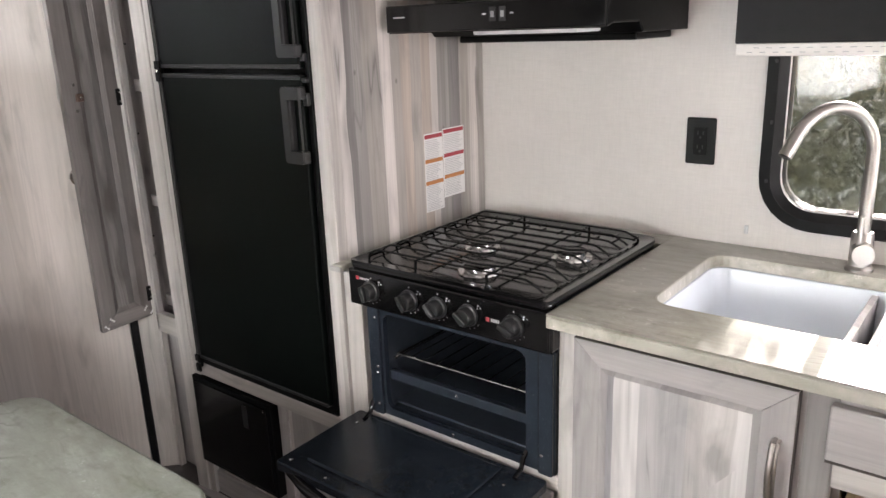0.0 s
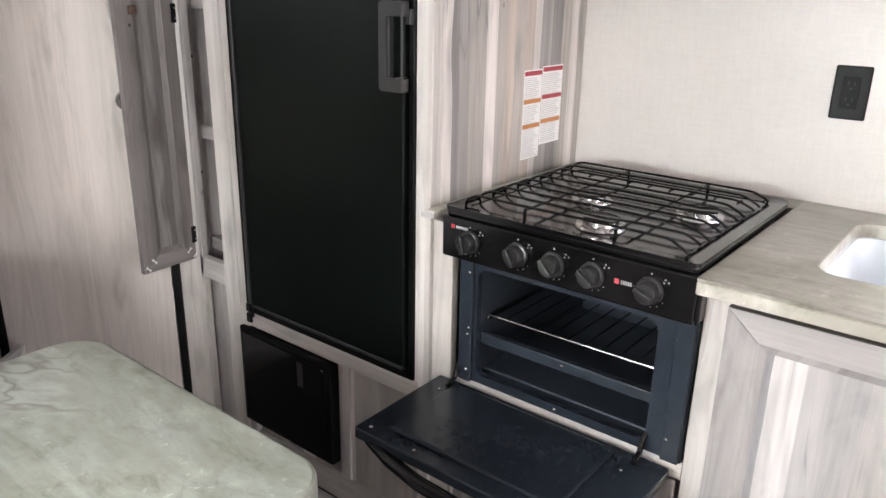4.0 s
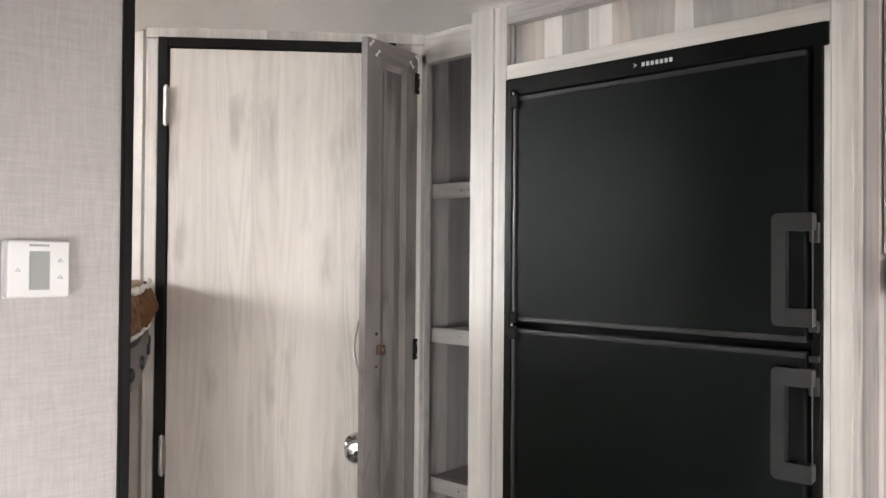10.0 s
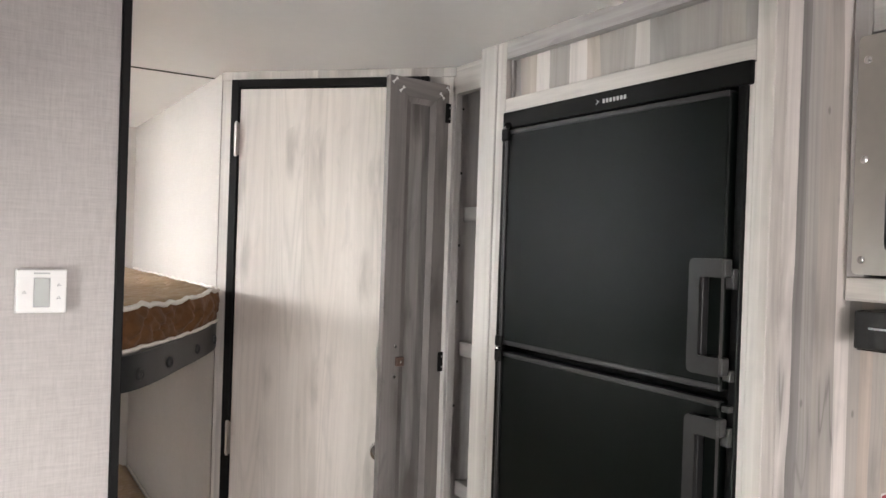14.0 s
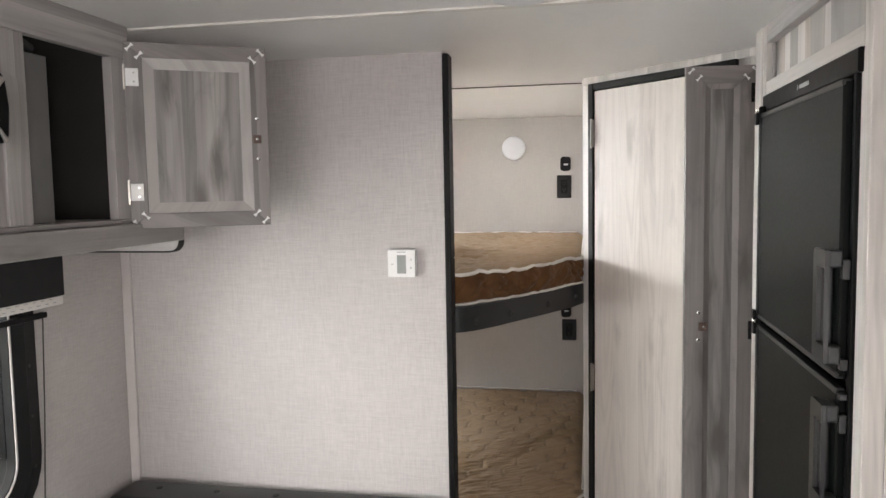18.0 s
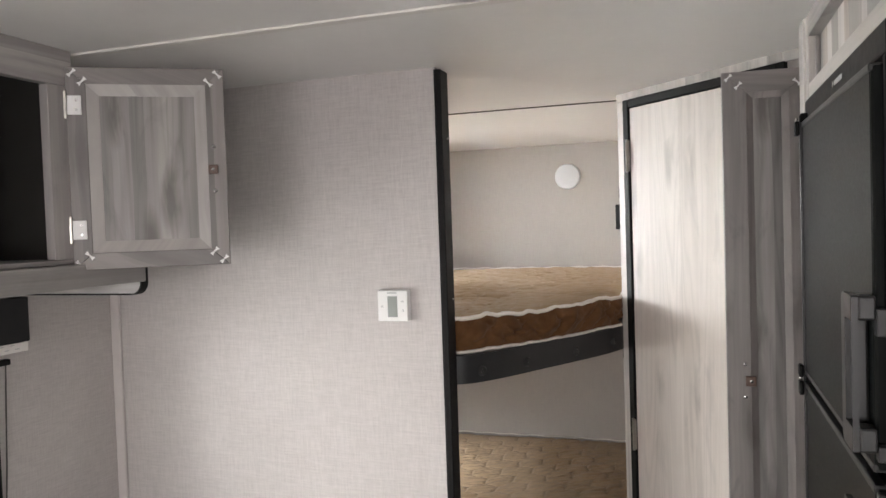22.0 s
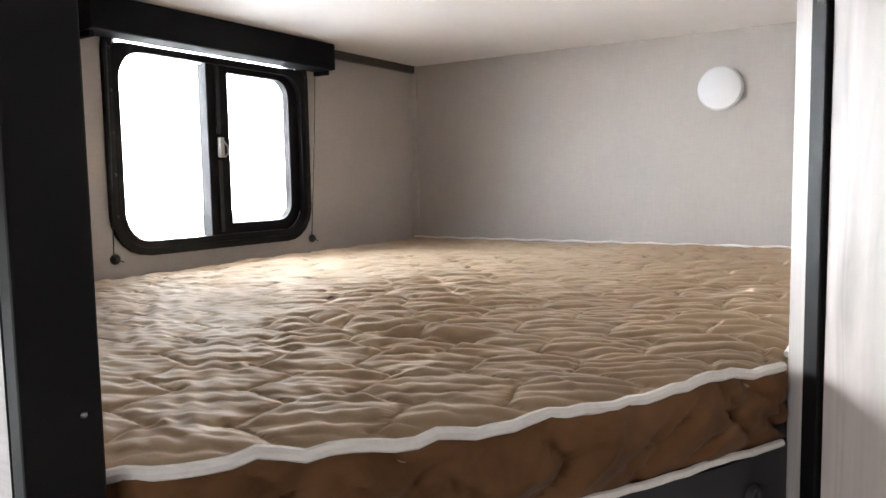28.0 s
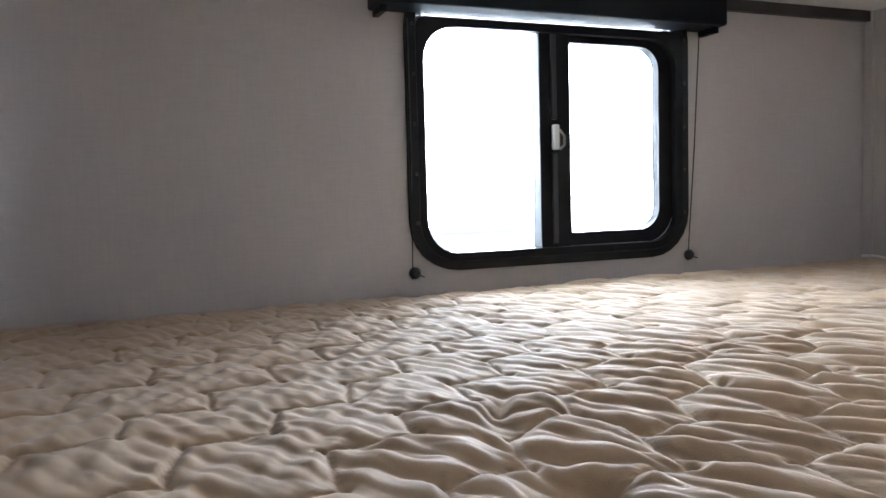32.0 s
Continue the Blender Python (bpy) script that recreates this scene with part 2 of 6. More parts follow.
def wood(name, along, tones, board=18.0, rough=0.42, grain=0.09, knots=0.5, soft=0.0, figure=0.15, streak=0.20, lean=-0.85, flame=0.0, rare=0.58, rings=0.10, cracks=0.0):
    """Printed grey wood: boards of several tones side by side, broad and fine streaks, and a few smudged knots."""
    n = Nodes(name)
    g = n.add("NewGeometry").outputs["Position"]
    s = n.add("SeparateXYZ", {0: g})
    x, y, z = s.outputs
    xy = n.math("ADD", x, n.math("MULTIPLY", y, lean))
    u, v = {"z": (xy, z), "y": (n.math("ADD", z, n.math("MULTIPLY", x, 0.7)), y), "x": (n.math("ADD", z, n.math("MULTIPLY", y, 0.7)), x)}[along]

    def flat(a, b, c=0.0):
        return n.add("CombineXYZ", {0: n.math("MULTIPLY", uu, a), 1: n.math("MULTIPLY", v, b), 2: c}).outputs[0]

    uu = u
    wob = n.math("MULTIPLY", n.math("SUBTRACT", n.noise(flat(5.0, 1.6), 1.0, 3), 0.5), 0.014)
    # knots: only some cells hold one; the grain swerves round it
    kx = n.add("TexVoronoi", {"Vector": flat(11.0, 4.0), "Scale": 1.0}, voronoi_dimensions="2D")
    has = n.ramp(n.add("SeparateColor", {0: kx.outputs["Color"]}).outputs[1], [(rare, grey(0)), (rare + 0.02, grey(1))])
    kd = kx.outputs["Distance"]
    near = n.math("MULTIPLY", has, n.ramp(kd, [(0.0, grey(1)), (0.45, grey(0))], "EASE"))
    uu = n.math("ADD", n.math("ADD", u, wob), n.math("MULTIPLY", near, 0.007))
    cell = n.add("TexVoronoi", {"W": uu, "Scale": board}, voronoi_dimensions="1D").outputs["Color"]
    tone = n.add("SeparateColor", {0: cell}).outputs[0]
    col = n.ramp(tone, tones, "LINEAR" if soft else "CONSTANT")
    fine = n.noise(flat(170.0, 4.5), 1.0, 4, 0.6)
    fig = n.noise(flat(38.0, 1.3, tone), 1.0, 4, 0.6, 0.8)
    if flame:
        waves = n.noise(flat(11.0, 1.9), 1.0, 5, 0.62, 2.4)
        col = n.mix(1.0, col, n.ramp(waves, [(0.3, grey(1 - flame)), (0.42, grey(1.02)), (0.5, grey(1 - flame * 0.4)), (0.58, grey(1 + flame * 0.4)), (0.72, grey(1 - flame * 0.3))]), "MULTIPLY")
    broad = n.noise(flat(13.0, 0.7, n.math("MULTIPLY", tone, 3.0)), 1.0, 3, 0.5, 0.4)
    col = n.mix(1.0, col, n.ramp(fine, [(0.3, grey(1 - grain)), (0.7, grey(1 + grain * 0.5))]), "MULTIPLY")
    col = n.mix(1.0, col, n.ramp(fig, [(0.3, grey(1 - figure)), (0.47, grey(1.0)), (0.7, grey(1 + figure * 0.4))]), "MULTIPLY")
    col = n.mix(1.0, col, n.ramp(broad, [(0.32, grey(1 - streak)), (0.5, grey(1.0)), (0.68, grey(1 + streak * 0.7))]), "MULTIPLY")
    swirl = n.noise(flat(8.0, 0.55, n.math("MULTIPLY", tone, 5.0)), 1.0, 2, 0.45, 0.35)
    line = n.math("FRACT", n.math("MULTIPLY", swirl, 17.0))
    patchy = n.ramp(n.noise(flat(6.0, 1.1, 3.7), 1.0, 2), [(0.38, grey(0.15)), (0.62, grey(1.0))])
    col = n.mix(patchy, col, n.ramp(line, [(0.0, grey(1 - rings)), (0.22, grey(1.0)), (0.6, grey(1 + rings * 0.35)), (1.0, grey(1 - rings))]), "MULTIPLY")
    stain = n.noise(flat(15.0, 4.2), 1.0, 4, 0.6, 1.5)
    col = n.mix(n.math("MULTIPLY", n.ramp(stain, [(0.56, grey(0)), (0.72, grey(1))]), 0.5 * min(1.0, knots + 0.2)), col, n.mix(1.0, col, (0.52, 0.53, 0.56), "MULTIPLY"))
    if knots:
        smudge = n.math("MULTIPLY", near, n.ramp(n.noise(flat(30.0, 7.0), 1.0, 3), [(0.35, grey(0.2)), (0.6, grey(1))]))
        col = n.mix(n.math("MULTIPLY", n.ramp(smudge, [(0.15, grey(0)), (0.8, grey(1))]), knots), col, (0.10, 0.088, 0.08))
    if cracks:
        split = n.math("ABSOLUTE", n.math("SUBTRACT", n.noise(flat(9.0, 0.75, 6.1), 1.0, 3, 0.5, 0.25), 0.5))
        where = n.ramp(n.noise(flat(5.0, 3.4, 2.3), 1.0, 2), [(0.60, grey(0)), (0.70, grey(1))])
        thin = n.math("MULTIPLY", n.ramp(split, [(0.0, grey(0.8)), (0.007, grey(0))]), where)
        halo = n.math("MULTIPLY", n.ramp(split, [(0.0, grey(0.5)), (0.07, grey(0))], "EASE"), where)
        col = n.mix(n.math("MULTIPLY", halo, cracks), col, (0.22, 0.215, 0.215))
        col = n.mix(n.math("MULTIPLY", thin, cracks), col, (0.10, 0.09, 0.082))
        pip = n.add("TexVoronoi", {"Vector": flat(14.0, 9.0, 0.0), "Scale": 1.0}, voronoi_dimensions="2D")
        dot = n.math("MULTIPLY", n.ramp(pip.outputs["Distance"], [(0.03, grey(1)), (0.07, grey(0))]), n.ramp(n.add("SeparateColor", {0: pip.outputs["Color"]}).outputs[2], [(0.88, grey(0)), (0.9, grey(0.8))]))
        col = n.mix(n.math("MULTIPLY", dot, cracks), col, (0.11, 0.10, 0.095))
    n.bump(fine, 0.08)
    return n.done(col, n.math("ADD", n.math("MULTIPLY", fine, 0.15), rough - 0.08))


LIGHT, TAN, MID, DARK = (0.58, 0.54, 0.515), (0.43, 0.37, 0.325), (0.31, 0.29, 0.277), (0.205, 0.193, 0.187)
PLANK = [(0.0, MID), (0.2, LIGHT), (0.42, (0.36, 0.33, 0.305)), (0.6, TAN), (0.74, DARK), (0.86, LIGHT)]
m_plank = wood("planked_wood", "z", PLANK, 26, knots=0.35, cracks=0.7)
# PLANK lifted by 1.24: the stronger light on the side panel, put into its colour
m_lit_plank = wood("lit_planked_wood", "z", [(p, tuple(min(0.74, v * 1.24) for v in c)) for p, c in PLANK], 26, knots=0.3, rings=0.14, cracks=0.7)
m_door_plank = wood("door_panel_wood", "z", [(0.0, (0.47, 0.45, 0.445)), (0.25, (0.62, 0.59, 0.575)), (0.5, (0.36, 0.35, 0.355)), (0.75, (0.55, 0.52, 0.50))], 17, knots=0.45, rare=0.55, rings=0.17, cracks=0.9)
m_face = wood("overhead_front_wood", "z", [(0.0, (0.30, 0.28, 0.27)), (0.3, (0.47, 0.44, 0.42)), (0.55, (0.19, 0.178, 0.172)), (0.8, (0.36, 0.335, 0.32))], 19, knots=0.85, rare=0.3, rings=0.16, cracks=0.8)
RAIL = [(0.0, (0.36, 0.338, 0.33)), (0.5, (0.42, 0.395, 0.385)), (0.8, (0.31, 0.29, 0.283))]
m_rail_z = wood("grey_wood_upright", "z", RAIL, 14, knots=0.35, soft=1, cracks=0.6)
m_rail_y = wood("grey_wood_lengthwise", "y", RAIL, 14, knots=0.35, soft=1, cracks=0.6)
m_rail_x = wood("grey_wood_crosswise", "x", RAIL, 14, knots=0.35, soft=1, cracks=0.6)
PALE = [(0.0, (0.49, 0.455, 0.425)), (0.5, (0.57, 0.54, 0.51)), (0.85, (0.42, 0.39, 0.365))]
m_pale_z = wood("pale_wood_upright", "z", PALE, 16, knots=0.25, soft=1)
m_pale_y = wood("pale_wood_lengthwise", "y", PALE, 16, knots=0.25, soft=1)
m_bath = wood("pale_door_wood", "z", [(0.0, (0.625, 0.567, 0.525)), (0.5, (0.66, 0.604, 0.562)), (0.85, (0.605, 0.548, 0.507))], 11, 0.50, 0.04, 0.3, soft=1, figure=0.04, streak=0.045, flame=0.035, rings=0.11)
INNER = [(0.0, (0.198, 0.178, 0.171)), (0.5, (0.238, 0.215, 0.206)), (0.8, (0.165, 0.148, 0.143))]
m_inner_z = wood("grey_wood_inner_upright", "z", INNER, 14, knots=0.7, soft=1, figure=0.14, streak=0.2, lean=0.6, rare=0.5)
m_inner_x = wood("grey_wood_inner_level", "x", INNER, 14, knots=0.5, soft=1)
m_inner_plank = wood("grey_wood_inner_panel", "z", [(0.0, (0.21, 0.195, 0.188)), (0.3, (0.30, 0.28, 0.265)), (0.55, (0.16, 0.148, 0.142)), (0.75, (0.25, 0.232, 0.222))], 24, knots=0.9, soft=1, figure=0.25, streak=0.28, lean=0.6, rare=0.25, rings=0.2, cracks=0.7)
m_inner_bead = wood("grey_wood_inner_bead", "z", [(0.0, (0.36, 0.335, 0.318)), (0.6, (0.40, 0.375, 0.355))], 14, knots=0.1, soft=1, streak=0.08)
m_drawer_face = wood("white_wood", "y", [(0.0, (0.66, 0.63, 0.6)), (0.5, (0.72, 0.69, 0.66)), (0.8, (0.62, 0.59, 0.56))], 10, knots=0.1, soft=1, streak=0.06)
m_ply = wood("raw_plywood", "y", [(0.0, (0.62, 0.45, 0.27)), (0.6, (0.68, 0.52, 0.33))], 8, 0.6, 0.1, 0.0, soft=1, streak=0.06)


def linen(name, color, weave=0.07, rough=0.6, patch=0.05):
    """Wallpaper with a woven linen print."""
    n = Nodes(name)
    a = n.noise(n.pos((300, 300, 26)), 1.0, 3, 0.65)
    b = n.noise(n.pos((26, 26, 300)), 1.0, 3, 0.65)
    w = n.math("ADD", n.math("MULTIPLY", a, 0.5), n.math("MULTIPLY", b, 0.5))
    big = n.noise(n.pos(), 2.3, 3)
    col = n.mix(1.0, color, n.ramp(w, [(0.36, grey(1 - weave)), (0.64, grey(1 + weave))]), "MULTIPLY")
    col = n.mix(1.0, col, n.ramp(big, [(0.3, grey(1 - patch)), (0.7, grey(1 + patch))]), "MULTIPLY")
    n.bump(w, 0.3)
    return n.done(col, rough)


m_linen = linen("linen_wallpaper", (0.50, 0.466, 0.454), 0.108)
m_splash = linen("pale_linen_wallpaper", (0.62, 0.585, 0.555), 0.05, 0.38)
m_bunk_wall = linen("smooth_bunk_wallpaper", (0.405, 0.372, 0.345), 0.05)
m_ceiling = plain("ceiling_panel", (0.785, 0.765, 0.75), 0.42, vary=0.03, scale=40, bump=0.03)
m_trim_white = plain("white_trim", (0.72, 0.69, 0.66), 0.4, vary=0.05, bump=0.04)
m_corner = plain("pale_corner_trim", (0.56, 0.52, 0.505), 0.45, vary=0.06, bump=0.05)
m_black_trim = plain("black_trim", (0.007, 0.0065, 0.0065), 0.5, vary=0.2, bump=0.04, **{"Specular IOR Level": 0.15})
m_window_rubber = plain("black_window_frame", (0.008, 0.0078, 0.0080), 0.42, vary=0.2, bump=0.04, **{"Specular IOR Level": 0.2})
m_brown_trim = plain("dark_brown_trim", (0.05, 0.042, 0.036), 0.5, vary=0.2)
m_fridge = plain("black_appliance_panel", (0.0022, 0.0034, 0.0029), 0.40, vary=0.12, scale=240, bump=0.06, **{"Specular IOR Level": 0.10})
m_fridge_trim = plain("black_appliance_frame", (0.004, 0.004, 0.004), 0.35, vary=0.15, scale=80, **{"Specular IOR Level": 0.1})
m_handle_grey = plain("graphite_plastic", (0.019, 0.019, 0.0195), 0.32, vary=0.12, scale=90, **{"Specular IOR Level": 0.4})
m_gloss_black = plain("gloss_black_enamel", (0.004, 0.004, 0.0042), 0.12, vary=0.1, bump=0.01, **{"Specular IOR Level": 0.6})
m_iron = plain("black_wire_enamel", (0.004, 0.004, 0.004), 0.25, vary=0.2, scale=200, **{"Specular IOR Level": 0.5})
m_enamel = plain("blue_grey_enamel", (0.019, 0.025, 0.034), 0.26, vary=0.12, scale=300, bump=0.05, **{"Specular IOR Level": 0.5})
m_enamel_dark = plain("dark_speckled_enamel", (0.028, 0.035, 0.045), 0.3, vary=0.25, scale=500, bump=0.05, **{"Specular IOR Level": 0.4})
m_steel = plain("polished_steel", (0.62, 0.61, 0.6), 0.18, 1.0, vary=0.06, scale=120)
m_nickel = plain("brushed_nickel", (0.44, 0.42, 0.39), 0.32, 1.0, vary=0.06, scale=160)
m_brushed = plain("brushed_steel", (0.55, 0.53, 0.5), 0.3, 1.0, vary=0.05, scale=60)
m_sink = plain("white_sink", (0.77, 0.82, 0.88), 0.22, vary=0.02, bump=0.01)
m_white_plastic = plain("white_plastic", (0.82, 0.81, 0.80), 0.35, vary=0.02, bump=0.01)
m_lcd = plain("grey_display", (0.30, 0.32, 0.30), 0.2, vary=0.04)
m_dim_ink = plain("dim_print", (0.035, 0.035, 0.037), 0.5, vary=0.02, bump=0)
m_ink = plain("grey_ink", (0.34, 0.34, 0.35), 0.5, vary=0.02, bump=0)
m_label_white = plain("label_paper", (0.84, 0.83, 0.82), 0.5, vary=0.03, bump=0)
m_label_red = plain("label_red", (0.40, 0.045, 0.06), 0.5, vary=0.03, bump=0)
m_label_orange = plain("label_orange", (0.55, 0.22, 0.07), 0.5, vary=0.03, bump=0)
m_label_grey = plain("label_print", (0.55, 0.55, 0.55), 0.5, vary=0.03, bump=0)
m_white_mark = plain("white_marking", (0.5, 0.5, 0.5), 0.5, vary=0.02, bump=0)
m_blind = plain("charcoal_blind_fabric", (0.022, 0.022, 0.0225), 0.7, vary=0.1, scale=300, bump=0.1, **{"Specular IOR Level": 0.2})
m_blind_navy = plain("black_valance", (0.004, 0.0045, 0.0065), 0.5, vary=0.15, scale=60, **{"Specular IOR Level": 0.12})
m_cord = plain("dark_cord", (0.05, 0.045, 0.04), 0.7, vary=0.1)
m_piping = plain("cream_piping", (0.72, 0.68, 0.63), 0.75, vary=0.1, scale=120, bump=0.15)
m_vinyl = plain("charcoal_vinyl", (0.017, 0.0175, 0.0185), 0.38, vary=0.12, scale=220, bump=0.12, **{"Specular IOR Level": 0.4})
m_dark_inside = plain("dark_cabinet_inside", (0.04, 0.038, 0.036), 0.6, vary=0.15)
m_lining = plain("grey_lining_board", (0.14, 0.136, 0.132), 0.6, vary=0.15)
m_grey_inside = plain("grey_cabinet_back", (0.42, 0.40, 0.385), 0.6, vary=0.12)
m_rubber = plain("dark_rubber", (0.02, 0.02, 0.02), 0.6, vary=0.1)
m_lamp_white = plain("lamp_diffuser", (0.66, 0.66, 0.675), 0.3, vary=0.02, bump=0.0)
m_catch = plain("brown_catch_plastic", (0.10, 0.06, 0.045), 0.4, vary=0.1)
m_screen = plain("dark_screen", (0.012, 0.013, 0.016), 0.12, vary=0.05, bump=0)


def marble(name, lift=(1.0, 1.0, 1.0)):
    """Laminate printed as green-grey stone with drifting streaks, olive clouds and pale chips."""
    n = Nodes(name)
    flow = n.pos((6.0, 2.0, 2.5), (0, 0, radians(28)))
    cloud = n.noise(n.pos((2.4, 1.5, 2.0), (0, 0, radians(28))), 1.6, 4, 0.55, 0.9)
    streak = n.noise(flow, 1.5, 7, 0.66, 1.1)
    fine = n.noise(n.pos((60, 14, 30), (0, 0, radians(28))), 1.0, 4, 0.65)
    chips = n.noise(n.pos(), 75.0, 3, 0.6)
    vein = n.noise(n.pos((16.0, 2.0, 3.0), (0, 0, radians(24))), 1.0, 6, 0.7, 0.8)
    col = n.ramp(streak, [(0.26, (0.21, 0.205, 0.155)), (0.42, (0.31, 0.305, 0.245)), (0.52, (0.38, 0.375, 0.315)), (0.62, (0.47, 0.465, 0.405)), (0.76, (0.60, 0.60, 0.545))])
    col = n.mix(n.ramp(cloud, [(0.36, grey(0)), (0.66, grey(0.5))]), col, (0.44, 0.44, 0.39))
    col = n.mix(n.ramp(n.noise(n.pos(), 2.2, 2), [(0.5, grey(0)), (0.75, grey(0.3))]), col, (0.33, 0.30, 0.17))
    col = n.mix(1.0, col, n.ramp(vein, [(0.33, (0.76, 0.78, 0.72)), (0.47, grey(1.0)), (0.7, grey(1.12))]), "MULTIPLY")
    col = n.mix(1.0, col, n.ramp(fine, [(0.3, grey(0.94)), (0.7, grey(1.05))]), "MULTIPLY")
    mottle = n.noise(n.pos((1.6, 1.0, 1.0), (0, 0, radians(28))), 24.0, 6, 0.72, 0.6)
    col = n.mix(n.ramp(cloud, [(0.40, grey(0.9)), (0.6, grey(0.25))]), col, n.mix(1.0, col, n.ramp(mottle, [(0.34, (0.70, 0.72, 0.66)), (0.47, grey(0.98)), (0.62, grey(1.12))]), "MULTIPLY"))
    chip = n.math("MULTIPLY", n.ramp(chips, [(0.62, grey(0)), (0.68, grey(1))]), n.ramp(streak, [(0.5, grey(0)), (0.58, grey(0.8))]))
    col = n.mix(chip, col, (0.68, 0.67, 0.62))
    seam = n.math("ABSOLUTE", n.math("SUBTRACT", n.noise(n.pos((3.4, 1.3, 2.0), (0, 0, radians(34))), 1.0, 5, 0.6, 0.7), 0.5))
    some = n.ramp(n.noise(n.pos(), 3.1, 2), [(0.56, grey(0)), (0.68, grey(1))])
    col = n.mix(n.math("MULTIPLY", n.ramp(seam, [(0.0, grey(0.6)), (0.006, grey(0.0))]), some), col, (0.12, 0.11, 0.09))
    col = n.mix(n.math("MULTIPLY", n.ramp(seam, [(0.006, grey(0.0)), (0.014, grey(0.55)), (0.04, grey(0.0))]), some), col, (0.62, 0.61, 0.55))
    col = n.mix(1.0, col, lift, "MULTIPLY")
    n.bump(fine, 0.02)
    return n.done(col, 0.3)


m_marble = marble("olive_grey_marble_laminate", (0.72, 0.70, 0.71))
m_table_marble = marble("green_grey_marble_laminate", (0.60, 0.63, 0.65))
m_marble_edge = marble("pale_marble_edge", (1.12, 1.08, 1.10))


def fabric(name, color, scale=700.0, fold=9.0, sheen=0.3, vary=0.12, gloss=0.22):
    n = Nodes(name)
    p = n.pos()
    w = n.noise(p, scale, 2)
    f = n.noise(n.pos((1, 1, 1)), fold, 4, 0.55, 0.6)
    col = n.mix(1.0, color, n.ramp(f, [(0.3, grey(1 - vary)), (0.7, grey(1 + vary))]), "MULTIPLY")
    n.bump(n.math("ADD", n.math("MULTIPLY", w, 0.15), f), 0.25, 0.004)
    return n.done(col, 0.78, 0.0, **{"Specular IOR Level": gloss, "Sheen Weight": sheen, "Sheen Roughness": 0.5})


m_quilt = fabric("tan_quilted_cloth", (0.35, 0.245, 0.148), vary=0.06, sheen=0.17, gloss=0.12)
m_quilt_side = fabric("rust_brown_cloth", (0.125, 0.056, 0.020), fold=14, vary=0.25, sheen=0.06)


def speckled_cloth():
    n = Nodes("white_speckled_upholstery")
    d = n.add("TexVoronoi", {"Vector": n.pos(), "Scale": 62.0}).outputs["Distance"]
    w = n.noise(n.pos(), 700.0, 2)
    col = n.mix(n.ramp(d, [(0.22, grey(0.75)), (0.34, grey(0))]), (0.62, 0.63, 0.645), (0.36, 0.38, 0.41))
    n.bump(w, 0.25)
    return n.done(col, 0.75)


m_white_cloth = speckled_cloth()


def floor_tile():
    n = Nodes("dark_stone_vinyl")
    r = n.add("ObjectInfo").outputs["Random"]
    p = n.pos()
    f = n.noise(p, 9.0, 6, 0.62, 0.6)
    col = n.ramp(f, [(0.3, (0.050, 0.044, 0.042)), (0.55, (0.075, 0.067, 0.063)), (0.75, (0.11, 0.10, 0.095))])
    col = n.mix(1.0, col, n.ramp(r, [(0, grey(0.85)), (1, grey(1.15))]), "MULTIPLY")
    n.bump(n.noise(p, 120, 3), 0.1)
    return n.done(col, 0.42)


m_tile = floor_tile()
m_grout = plain("light_grout", (0.24, 0.225, 0.21), 0.8, vary=0.1)


def glass(name, wet, tint=0.95, drop=0.0014):
    n = Nodes(name)
    b = n.b
    n.link(1.0, b.inputs["Transmission Weight"])
    n.link(1.45, b.inputs["IOR"])
    if wet:
        p = n.pos()
        big = n.noise(n.pos((14, 14, 6)), 1.0, 3)
        d1 = n.add("TexVoronoi", {"Vector": p, "Scale": 330.0})
        d2 = n.add("TexVoronoi", {"Vector": p, "Scale": 760.0})
        keep = n.ramp(n.add("SeparateColor", {0: d1.outputs["Color"]}).outputs[0], [(0.62, grey(0)), (0.66, grey(1))])
        h = n.math("ADD", n.math("MULTIPLY", n.ramp(d1.outputs["Distance"], [(0.0, grey(1)), (0.4, grey(0))]), keep), n.math("MULTIPLY", n.ramp(d2.outputs["Distance"], [(0.0, grey(0.6)), (0.35, grey(0))]), n.ramp(big, [(0.4, grey(0)), (0.6, grey(1))])))
        n.bump(h, 0.6, drop)
        return n.done((tint, tint * 1.01, tint), n.math("MULTIPLY", n.ramp(big, [(0.4, grey(0)), (0.8, grey(1))]), 0.012))
    return n.done((0.97, 0.98, 0.98), 0.0)


m_glass = glass("window_glass", False)
m_wet_glass = glass("rain_spotted_glass", True)
m_tinted_glass = glass("tinted_rain_spotted_glass", True, 0.60, 0.00022)
m_siding = plain("white_corrugated_siding", (0.66, 0.67, 0.68), 0.35, vary=0.03, bump=0.02)
m_graphic = plain("grey_trailer_graphic", (0.20, 0.22, 0.235), 0.4, vary=0.05)
m_graphic_dark = plain("dark_trailer_graphic", (0.05, 0.05, 0.055), 0.4, vary=0.05)
m_ground = plain("pale_gravel", (0.20, 0.205, 0.21), 0.9, vary=0.35, scale=3, bump=0.4)
m_lawn = plain("rough_lawn", (0.072, 0.086, 0.050), 0.95, vary=0.45, scale=9, bump=0.5)
m_leaf = plain("hedge_leaves", (0.115, 0.12, 0.06), 0.7, vary=0.4, scale=8)
m_bark = plain("bark", (0.12, 0.095, 0.07), 0.85, vary=0.3)

